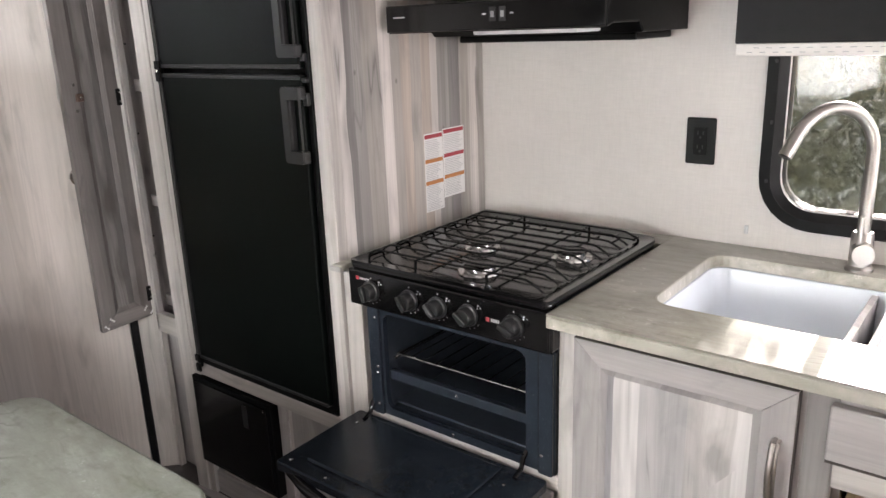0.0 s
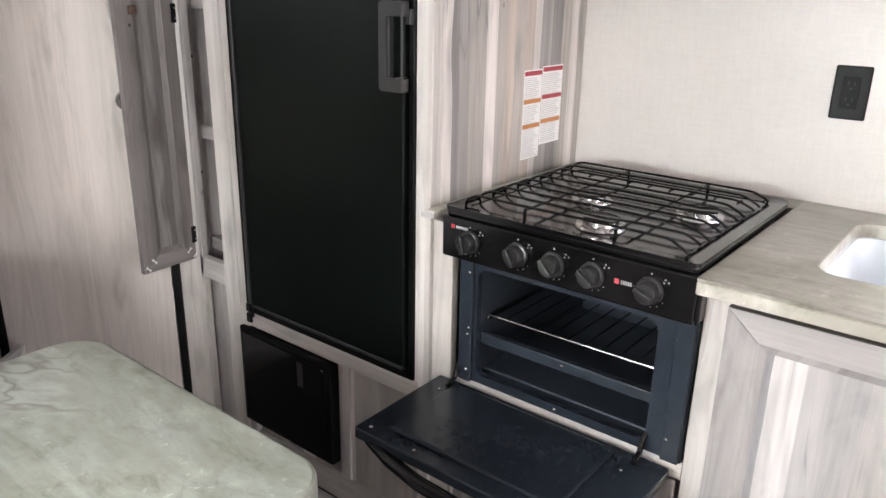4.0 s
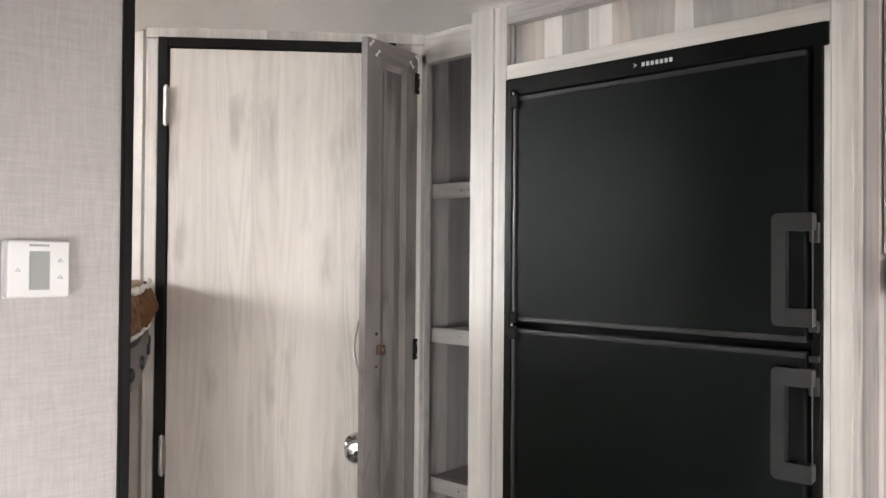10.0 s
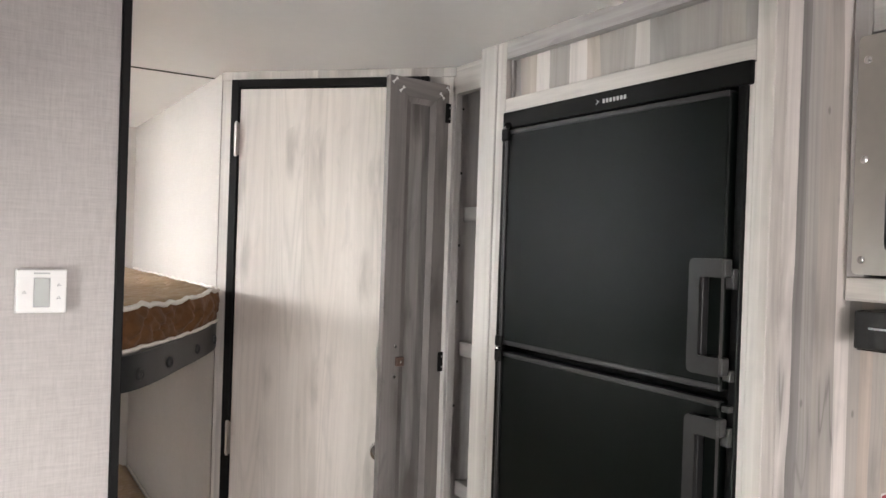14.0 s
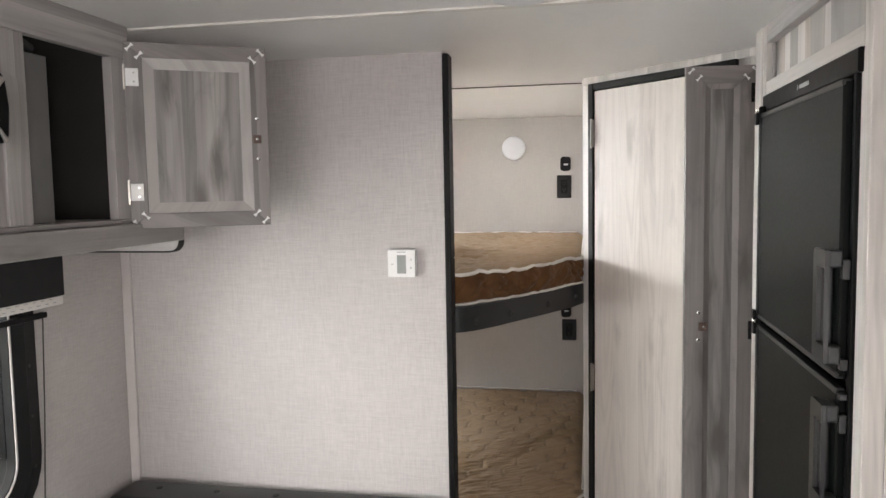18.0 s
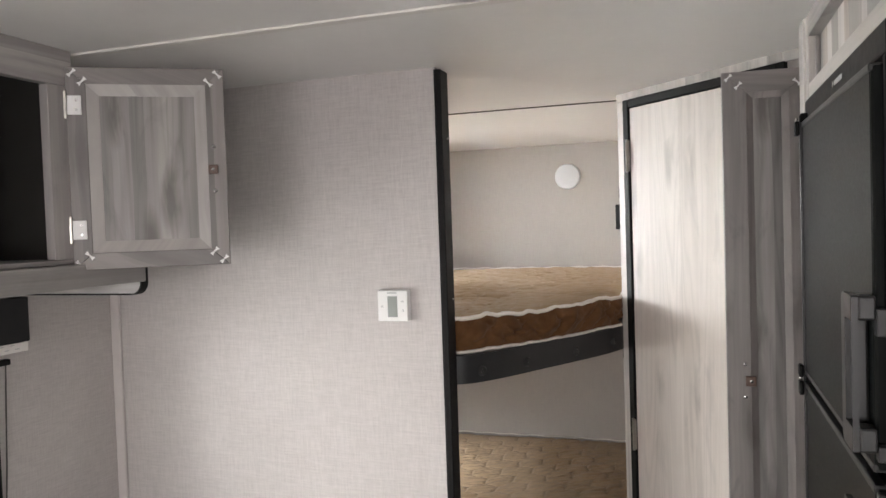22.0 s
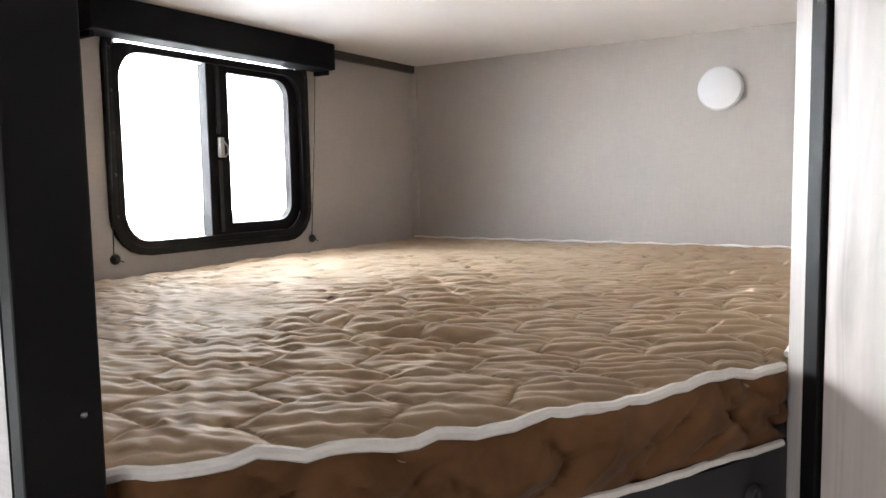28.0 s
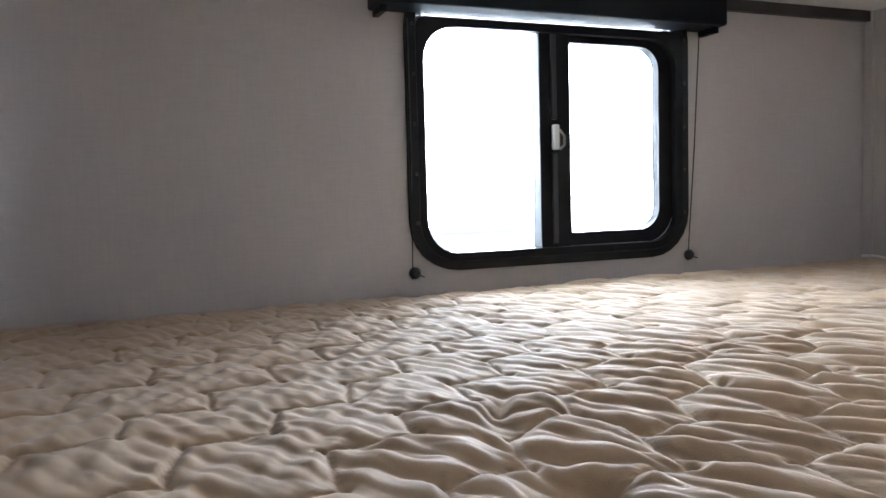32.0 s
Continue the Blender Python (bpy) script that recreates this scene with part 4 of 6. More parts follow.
part("core", ring(rect(1.10, XK - 0.001, -0.60, 0.672), rounded(SX0 - 0.008, SX1 + 0.008, SY0 - 0.008, SY1 + 0.008, 0.045), "z", CZ - 0.027, CZ - 0.0045), m_ply, wt)
part("back_strip", box(1.622, XK - 0.001, 0.6725, 1.234, CZ - 0.034, CZ, 0.002), m_marble, wt)
part("side_strip", box(1.094, 1.6215, 1.208, 1.234, CZ - 0.014, CZ, 0.002), m_marble_edge, wt)
part("end_cap", box(1.0855, 1.0915, 1.202, 1.2355, CZ - 0.014, CZ - 0.002, 0.002), m_rail_z, wt)

snk = thing("sink", (1.43, 0.2, 0.70), "white undermount double-bowl kitchen sink", "sink")


def basin():
    t = bmesh.new()
    o = [rounded(SX0 - 0.004 + d, SX1 + 0.004 - d, SY0 - 0.004 + d, SY1 + 0.004 - d, max(0.03, 0.05 - d)) for d in (0, 0.010, 0.013, 0.026, 0.04)]
    rows = [[t.verts.new((a, b, z)) for a, b in pts] for pts, z in zip(o, (CZ - 0.026, CZ - 0.0275, CZ - 0.034, CZ - 0.155, CZ - 0.172))]
    for r0, r1 in zip(rows, rows[1:]):
        for i in range(len(r0)):
            j = (i + 1) % len(r0)
            t.faces.new((r0[i], r0[j], r1[j], r1[i]))
    t.faces.new(rows[-1])
    return t


part("basin", basin(), m_sink, snk, smooth=True)
part("divider", box(SX0 + 0.007, SX1 - 0.007, 0.152, 0.198, CZ - 0.1715, CZ - 0.048, 0.018, seg=4), m_sink, snk, smooth=True)
part("cut_edge", ring(rounded(SX0 - 0.0005, SX1 + 0.0005, SY0 - 0.0005, SY1 + 0.0005, 0.046), rounded(SX0 + 0.003, SX1 - 0.003, SY0 + 0.003, SY1 - 0.003, 0.043), "z", CZ - 0.0262, CZ - 0.001), m_marble_edge, wt, "pale cut edge round the sink")
for y in (0.36, 0.0):
    part("drain", lathe([(0.042, 0), (0.04, 0.003), (0.03, 0.001), (0, 0.0)], Matrix.Translation((1.43, y, CZ - 0.1719)), 24), m_steel, snk, smooth=True)

fau = thing("faucet", (1.645, 0.262, CZ), "brushed nickel gooseneck kitchen faucet", "faucet")
FB = Vector((1.645, 0.262, CZ))
part("base", lathe([(0.027, 0), (0.027, 0.006), (0.022, 0.012), (0.021, 0.075), (0.018, 0.082), (0.0, 0.082)], Matrix.Translation(FB), 24), m_nickel, fau, smooth=True)
fdir = Vector((-0.80, 0.60, 0)).normalized()
pts = [FB + Vector((0, 0, h)) for h in (0.08, 0.15, 0.222)]
BEND = 0.098
for k in range(1, 16):
    w = radians(154) * k / 15
    pts.append(FB + Vector((0, 0, 0.238)) + fdir * (BEND - BEND * math.cos(w)) + Vector((0, 0, BEND * math.sin(w))))
pts.append(pts[-1] + (pts[-1] - pts[-2]).normalized() * 0.035)
part("spout", tube(pts, [0.0125] * (len(pts) - 2) + [0.0128, 0.0128], 14), m_nickel, fau, smooth=True)
part("outlet_ring", tube([pts[-1], pts[-1] + (pts[-1] - pts[-2]).normalized() * 0.003], 0.0112, 14), m_rubber, fau)
part("valve", tube([FB + Vector((0, 0, 0.045)), FB + Vector((-0.045, -0.012, 0.045))], 0.021, 18), m_nickel, fau, smooth=True)
part("lever", tube([FB + Vector((-0.03, 0.0, 0.05)), FB + Vector((-0.034, 0.0, 0.12))], [0.0065, 0.0055], 12), m_nickel, fau, smooth=True)


def base_cabinet(name, y0, y1, label):
    c = thing(name, (1.4, (y0 + y1) / 2, 0), label, "cabinet")
    part("side", box(FX + 0.021, XK - 0.002, y0, y0 + 0.012, 0.09, CZ - 0.0345), m_rail_z, c)
    part("side", box(FX + 0.021, XK - 0.002, y1 - 0.012, y1, 0.09, CZ - 0.0345), m_rail_z, c)
    part("kick", box(FX + 0.05, FX + 0.065, y0, y1, 0.0, 0.1), m_rail_y, c)
    part("back", box(1.69, 1.70, y0 + 0.0125, y1 - 0.0125, 0.09, 0.66), m_rail_z, c)
    return c


sc = base_cabinet("sink_cabinet", 0.215, 0.665, "grey wood sink base cabinet with one door")
part("stile", box(FX, FX + 0.02, 0.622, 0.665, 0.09, CZ - 0.0275, 0.0015), m_pale_z, sc)
part("stile", box(FX, FX + 0.02, 0.19, 0.247, 0.09, CZ - 0.0275, 0.0015), m_rail_z, sc)
part("top_rail", box(FX, FX + 0.02, 0.2475, 0.6215, 0.80, CZ - 0.0275, 0.0015), m_rail_y, sc)
part("bottom_rail", box(FX, FX + 0.02, 0.2475, 0.6215, 0.09, 0.13, 0.0015), m_rail_y, sc)
KD = Matrix.Translation((FX - 0.019, 0.624, 0.115)) @ Matrix.Rotation(radians(-90), 4, "Z")
dk = part("door", box(FX - 0.002, FX - 0.0012, 0.25, 0.61, 0.13, 0.83), m_rail_z, sc, "grey wood cabinet door with planked panel")
part("top_edge", box(FX - 0.0185, FX - 0.003, 0.2425, 0.6235, 0.8462, 0.8478), m_brown_trim, dk, "dark upper edge")
part("side_edge", box(FX - 0.0185, FX - 0.003, 0.2402, 0.2418, 0.116, 0.845), m_brown_trim, dk, "dark side edge")
panel_door(dk, KD, 0.382, 0.731, 0.052, 0.0165, (m_rail_z, m_rail_y, m_door_plank))
bow_handle(dk, (FX - 0.019, 0.268, 0.645), (FX - 0.019, 0.268, 0.757), (-0.03, 0, 0), 0.0048)
bow_handle(dk, (FX - 0.019, 0.262, 0.645), (FX - 0.019, 0.262, 0.757), (-0.022, 0, 0), 0.0035)

dc = base_cabinet("drawer_cabinet", -0.34, 0.189, "grey wood drawer cabinet with one drawer pulled out")
part("stile", box(FX, FX + 0.02, 0.189, 0.1899, 0.09, CZ - 0.0275), m_rail_z, dc)
part("rail", box(FX, FX + 0.02, -0.34, 0.1885, 0.83, CZ - 0.0275, 0.0015), m_rail_y, dc)
part("rail", box(FX, FX + 0.02, -0.34, 0.1885, 0.692, 0.738, 0.0015), m_pale_y, dc)
part("rail", box(FX, FX + 0.02, -0.34, 0.1885, 0.09, 0.30, 0.0015), m_rail_y, dc)
part("false_drawer", box(FX - 0.019, FX - 0.001, -0.34, 0.198, 0.746, 0.838, 0.003), m_rail_y, dc)
part("lower_edge", box(FX - 0.0186, FX - 0.002, -0.34, 0.197, 0.7425, 0.7458), m_brown_trim, dc)
dr = thing("open_drawer", (1.2, -0.05, 0.5), "pulled-out drawer with a white panelled front", "drawer")
DRX = 0.968
part("side", box(DRX + 0.019, 1.60, 0.155, 0.167, 0.53, 0.675), m_ply, dr)
part("side", box(DRX + 0.019, 1.60, -0.33, -0.318, 0.53, 0.675), m_ply, dr)
part("bottom", box(DRX + 0.02, 1.60, -0.3175, 0.1545, 0.54, 0.548), m_ply, dr)
part("back", box(1.588, 1.60, -0.3175, 0.1545, 0.549, 0.675), m_ply, dr)
DF = Matrix.Translation((DRX, 0.207, 0.505)) @ Matrix.Rotation(radians(-90), 4, "Z")
df = part("front", box(DRX + 0.0165, DRX + 0.0188, -0.33, 0.18, 0.52, 0.69), m_drawer_face, dr, "white panelled drawer front")
panel_door(df, DF, 0.56, 0.205, 0.05, 0.016, (m_drawer_face, m_drawer_face, m_drawer_face))
part("slide", box(1.0, 1.58, 0.1675, 0.177, 0.59, 0.612), m_steel, dr, "steel drawer slide")

# cabinet under the range
rc = thing("range_cabinet", (1.4, 0.94, 0), "grey wood cabinet below the range", "cabinet")
part("stile", box(FX, FX + 0.02, 1.182, 1.2335, 0.02, CZ - 0.0275, 0.0015), m_pale_z, rc)
part("side", box(FX + 0.021, 1.68, 1.19, 1.202, 0.02, 0.50), m_rail_z, rc)
part("rail", box(FX, FX + 0.02, 0.666, 1.1675, 0.496, 0.533, 0.0015), m_pale_y, rc)
part("door_panel", box(FX - 0.012, FX - 0.0005, 0.672, 1.166, 0.135, 0.494, 0.003), m_plank, rc, "planked door below the oven")
part("bottom_rail", box(FX, FX + 0.02, 0.666, 1.1675, 0.10, 0.1345, 0.0015), m_rail_y, rc)
part("kick", box(FX + 0.05, FX + 0.065, 0.666, 1.1675, 0.0, 0.0995), m_rail_y, rc)
screw((FX - 0.0121, 0.70, 0.47), (-1, 0, 0), rc, m_rubber, 0.004)

# ---- gas range with open oven ----
rg = thing("gas_range", (1.35, 0.93, 0.52), "black three-burner gas range with its oven door open", "range")
RY0, RY1 = 0.676, 1.188
part("control_panel", box(1.100, 1.145, RY0 - 0.004, RY1 + 0.003, 0.800, 0.884, 0.004), m_gloss_black, rg, "gloss black control panel")
part("panel_end", box(1.096, 1.14, RY0 - 0.012, RY0 - 0.0045, 0.806, 0.868, 0.004), m_gloss_black, rg)
kz = 0.842
for i, y in enumerate((1.122, 1.012, 0.935, 0.857, 0.750)):
    kb = part("control_knob", lathe([(0.0235, 0), (0.0235, 0.006), (0.0195, 0.008), (0.0185, 0.022), (0.0165, 0.0245), (0, 0.0245)], toward((1.100, y, kz), (-1, 0, 0)), 28), m_handle_grey, rg, "ribbed dark grey knob", smooth=True)
    part("grip", slab(toward((1.0755, y, kz), (-1, 0, 0)) @ Matrix.Rotation(radians(20 + 12 * i if i else 15), 4, "Z"), box(-0.0048, 0.0048, -0.0175, 0.0175, 0, 0.010, 0.002)), m_handle_grey, kb)
    marks = [(y - 0.029 * math.cos(radians(-60 + 24 * k)), kz - 0.029 * math.sin(radians(-60 + 24 * k)), 0.0008) for k in range(4, 11)]
    marks += [(y + da, kz + dz, 0.0013) for da, dz in ((-0.024, 0.024), (-0.030, 0.020), (-0.022, 0.018), (0.0, 0.029))]
    for a, b, r_ in marks:
        part("dial_mark", box(1.0994, 1.1001, a - r_, a + r_, b - r_, b + r_), m_white_mark, rg)
for y0, n_ in ((1.168, 7), (0.815, 5)):
    bm = box(1.0994, 1.1001, y0 - 0.009, y0, kz + 0.02 if n_ == 7 else kz - 0.004, kz + 0.028 if n_ == 7 else kz + 0.005)
    part("red_mark", bm, m_label_red, rg, "small red maker's mark")
    bm = bmesh.new()
    for k in range(n_):
        box(1.0994, 1.1001, y0 - 0.015 - k * 0.0042, y0 - 0.0122 - k * 0.0042, kz + 0.021 if n_ == 7 else kz - 0.003, kz + 0.0265 if n_ == 7 else kz + 0.004, bm=bm)
    part("maker_mark", bm, m_white_mark, rg)
part("cooktop", prism(rounded(1.104, 1.618, RY0 + 0.002, RY1, (0.012, 0.035, 0.012, 0.012)), "z", 0.8845, 0.897, 0.004), m_gloss_black, rg, "gloss black enamel cooktop")
part("rim", ring(rounded(1.102, 1.620, RY0, RY1 + 0.001, (0.012, 0.037, 0.012, 0.012)), rounded(1.135, 1.590, RY0 + 0.04, RY1 - 0.03, 0.02), "z", 0.8972, 0.904, inner_c=(0.8972, 0.8985)), m_gloss_black, rg)
burners = ((1.352, 0.998, 0.031), (1.203, 0.900, 0.036), (1.390, 0.785, 0.035))
for bx_, by_, br in burners:
    b = part("burner", lathe([(br + 0.012, 0), (br + 0.010, 0.004), (br - 0.002, 0.005), (br - 0.003, 0.0125), (br, 0.014), (br, 0.0145)], Matrix.Translation((bx_, by_, 0.8978)), 28), m_steel, rg, "bright steel burner ring", smooth=True)
    part("burner_cap", lathe([(br - 0.001, 0.0146), (br - 0.001, 0.0165), (br - 0.006, 0.0180), (0, 0.0180)], Matrix.Translation((bx_, by_, 0.8978)), 28), m_iron, b, smooth=True)


def pan_support():
    """One wire pan support: bent wires across the whole cooktop, looped in pairs at their ends, on two long rods."""
    g = part("pan_support", tube([(1.142, 1.028, 0.9152), (1.586, 1.028, 0.9152)], 0.0025, 8), m_iron, rg, "black bent-wire pan support", smooth=True)
    part("cross_rod", tube([(1.142, 0.842, 0.9152), (1.586, 0.842, 0.9152)], 0.0025, 8), m_iron, g, smooth=True)
    xs = [1.150 + 0.0468 * k for k in range(10)]
    for k, x in enumerate(xs):
        c = min(burners, key=lambda q: abs(q[0] - x))
        amp = 0.017 * (1 if x > c[0] else -1) * max(0.0, 1 - abs(x - c[0]) / 0.05)
        pts = [(x, 1.171, 0.9025), (x, 1.166, 0.9100), (x, 1.150, 0.9185), (x, 1.138, 0.9205)]
        for i in range(1, 14):
            y = 1.138 - 0.385 * i / 14
            pts.append((x + amp * math.exp(-((y - c[1]) / 0.05) ** 2), y, 0.9205))
        knee = 0.007 if k % 2 else -0.004
        pts += [(x, 0.753, 0.9202), (x + knee * 0.5, 0.741, 0.9178), (x + knee, 0.718, 0.9070), (x + knee, 0.712, 0.9025)]
        part("wire", tube(pts, 0.0025, 8), m_iron, g, smooth=True)
        if k % 2 == 0:
            part("end_loop", tube([(x, 1.171, 0.9028), (x + 0.010, 1.1735, 0.9028), (xs[k + 1] - 0.010, 1.1735, 0.9028), (xs[k + 1], 1.171, 0.9028)], 0.0025, 8), m_iron, g, smooth=True)
    for x in (1.144, 1.584):
        for y in (1.028, 0.842):
            part("foot", tube([(x, y, 0.897), (x, y, 0.9152)], 0.0032, 8), m_iron, g, smooth=True)


pan_support()
for k in range(9):
    part("vent_bar", tube([(1.565, 0.72 + 0.05 * k, 0.9035), (1.595, 0.72 + 0.05 * k, 0.9035)], 0.0025, 5), m_iron, rg)

# oven box, front frame, rack
OY0, OY1, OZ0, OZ1 = 0.735, 1.112, 0.551, 0.785
part("front_frame", ring(rect(RY0 - 0.008, 1.150, 0.533, 0.7995), rounded(OY0, OY1, OZ0, OZ1, 0.022), "x", 1.118, 1.132), m_enamel, rg, "blue-grey enamel oven frame")
part("front_flange", box(1.1085, 1.1178, RY0 - 0.006, RY0 + 0.026, 0.533, 0.799, 0.002), m_enamel, rg)
part("front_flange", box(1.1085, 1.1178, 1.118, 1.150, 0.533, 0.799, 0.002), m_enamel, rg)
for y0, y1, z0, z1, nm in ((OY0 - 0.012, OY0 - 0.002, 0.5405, 0.799, "oven_side"), (OY1 + 0.002, OY1 + 0.012, 0.5405, 0.799, "oven_side"), (OY0 - 0.0015, OY1 + 0.0015, 0.5405, 0.5475, "oven_floor"), (OY0 - 0.0015, OY1 + 0.0015, 0.790, 0.799, "oven_roof")):
    part(nm, box(1.1325, 1.5795, y0, y1, z0, z1), m_enamel_dark, rg, "speckled dark oven lining")
part("oven_back", box(1.58, 1.59, OY0 - 0.012, OY1 + 0.012, 0.5405, 0.799), m_enamel_dark, rg, "speckled dark oven lining")
part("burner_cover", box(1.15, 1.55, OY0, OY1, 0.549, 0.555, 0.002), m_enamel_dark, rg)
part("ledge", box(1.133, 1.148, OY0, OY1, 0.617, 0.640, 0.002), m_enamel, rg)
rk = part("oven_rack", tube([(1.16, OY0 + 0.004, 0.672), (1.54, OY0 + 0.004, 0.672), (1.54, OY1 - 0.004, 0.672), (1.16, OY1 - 0.004, 0.672)], 0.0028, 6, closed=True), m_steel, rg, "wire oven rack", smooth=True)
for k in range(11):
    y = OY0 + 0.012 + (OY1 - OY0 - 0.024) * k / 10
    part("rack_wire", tube([(1.158, y, 0.6755), (1.54, y, 0.6755)], 0.0018, 5), m_iron, rk, smooth=True)
for y in (OY0 + 0.0005, OY1 - 0.0005):
    part("rack_guide", tube([(1.15, y, 0.664), (1.55, y, 0.664)], 0.004, 6), m_steel, rg)
for p in ((1.1083, 1.126, 0.775), (1.1083, 1.124, 0.655), (1.1083, 1.127, 0.640), (1.1083, 0.694, 0.575), (1.1083, 1.128, 0.560), (1.1177, 0.92, 0.5415), (1.1327, 0.92, 0.629)):
    screw(p, (-1, 0, 0), rg, m_steel, 0.0035)
# open door
OD = Matrix.Translation((1.112, 0, 0.522)) @ Matrix.Rotation(radians(-1.0), 4, "Y")
od = part("oven_door", slab(OD, prism(rounded(-0.262, 0.0, RY0 + 0.004, 1.198, 0.008), "z", -0.022, 0.0, 0.003)), m_enamel, rg, "blue-grey oven door lowered flat")
part("inner_panel", slab(OD, prism(rounded(-0.228, -0.022, 0.774, 1.138, 0.006), "z", 0.0003, 0.010, 0.004)), m_enamel, od, "raised inner door panel")
hl = [Vector((-0.252, 1.165, -0.022)), Vector((-0.268, 1.10, -0.028)), Vector((-0.281, 1.02, -0.031)), Vector((-0.285, 0.93, -0.032)), Vector((-0.281, 0.84, -0.031)), Vector((-0.268, 0.76, -0.028)), Vector((-0.252, 0.700, -0.022))]
part("oven_handle", slab(OD, tube(hl, [0.010, 0.013, 0.014, 0.014, 0.014, 0.013, 0.010], 10)), m_gloss_black, od, "bowed black oven handle", smooth=True)
for y in (0.735, 1.150):
    part("door_hinge", tube([(1.122, y, 0.566), (1.108, y, 0.556), (1.10, y, 0.536), (1.075, y, 0.5265)], 0.0055, 8), m_gloss_black, od, smooth=True)
for x, y in ((-0.24, 1.172), (-0.05, 1.160), (-0.24, 0.752), (-0.06, 0.745), (-0.245, 0.84), (-0.245, 1.06)):
    part("screw", slab(OD, lathe([(0.0042, 0.0), (0.0042, 0.001), (0.002, 0.0026), (0, 0.0026)], Matrix.Translation((x, y, 0.0002)), 10)), m_steel, od, smooth=True)

# ---- range hood, microwave cabinet ----
hd = thing("range_hood", (1.5, 0.94, 1.36), "black under-cabinet range hood with a lamp", "range hood")
HX = 1.297
part("body", prism([(HX, 1.384), (HX, 1.4435), (XK - 0.001, 1.4435), (XK - 0.001, 1.372), (1.46, 1.372), (1.44, 1.392), (1.33, 1.392)], "y", 0.668, 1.208, 0.004), m_fridge_trim, hd)
part("front_lip", box(HX - 0.006, HX - 0.0005, 0.668, 1.208, 1.386, 1.443, 0.003), m_gloss_black, hd)
part("filter_housing", box(1.50, 1.69, 0.70, 1.16, 1.3555, 1.3715, 0.004), m_fridge_trim, hd)
part("lamp_lens", box(1.335, 1.438, 0.75, 1.00, 1.376, 1.3915, 0.004), m_lamp_white, hd, "white lamp lens")
for y in (0.918, 0.894):
    sw = part("switch", box(HX - 0.0075, HX - 0.0061, y - 0.008, y + 0.008, 1.403, 1.431, 0.0006), m_rubber, hd)
    part("switch_mark", box(HX - 0.0081, HX - 0.0076, y - 0.004, y + 0.004, 1.411, 1.423), m_ink, sw)
for y0, y1 in ((1.152, 1.186), (0.934, 0.944), (0.868, 0.876)):
    part("maker_mark", box(HX - 0.0066, HX - 0.0061, y0, y1, 1.4165, 1.4195), m_ink, hd)
mc = thing("microwave_cabinet", (1.5, 0.93, 1.458), "pale wood overhead cabinet holding a microwave", "cabinet")
part("bottom_rail", box(1.305, 1.33, 0.64, 1.231, 1.456, 1.492, 0.002), m_pale_y, mc)
part("bottom", box(1.331, XK - 0.001, 0.64, 1.231, 1.4575, 1.472), m_pale_y, mc)
part("stile", box(1.305, 1.33, 1.2035, 1.231, 1.4925, ZC, 0.002), m_rail_z, mc)
part("top_rail", box(1.305, 1.33, 0.64, 1.203, 1.862, ZC, 0.002), m_rail_y, mc)
part("side", box(1.305, XK - 0.001, 0.622, 0.639, 1.456, ZC, 0.002), m_rail_z, mc)
mw = thing("microwave", (1.48, 0.92, 1.473), "stainless steel microwave with a trim frame", "microwave")
part("body", box(1.335, 1.68, 0.66, 1.18, 1.473, 1.85), m_handle_grey, mw)
part("trim_frame", ring(rounded(0.65, 1.2185, 1.497, 1.857, 0.008), rounded(0.70, 1.172, 1.532, 1.828, 0.01), "x", 1.298, 1.304), m_brushed, mw, "stainless trim frame")
part("door", box(1.296, 1.334, 0.80, 1.169, 1.535, 1.825, 0.006), m_brushed, mw)
part("window", box(1.2945, 1.2962, 0.83, 1.135, 1.565, 1.80), m_screen, mw)
part("control_panel", box(1.296, 1.334, 0.702, 0.798, 1.535, 1.825, 0.004), m_screen, mw)
for y in (1.2045, 0.664):
    for z in (1.519, 1.820, 1.67):
        screw((1.2978, y, z), (-1, 0, 0), mw, m_steel, 0.006)
bm = bmesh.new()
for k in range(6):
    box(1.2974, 1.2981, 1.10 - k * 0.05, 1.135 - k * 0.05, 1.838, 1.841, bm=bm)
    box(1.2974, 1.2981, 1.10 - k * 0.05, 1.135 - k * 0.05, 1.847, 1.850, bm=bm)
part("vent_slots", bm, m_rubber, mw)

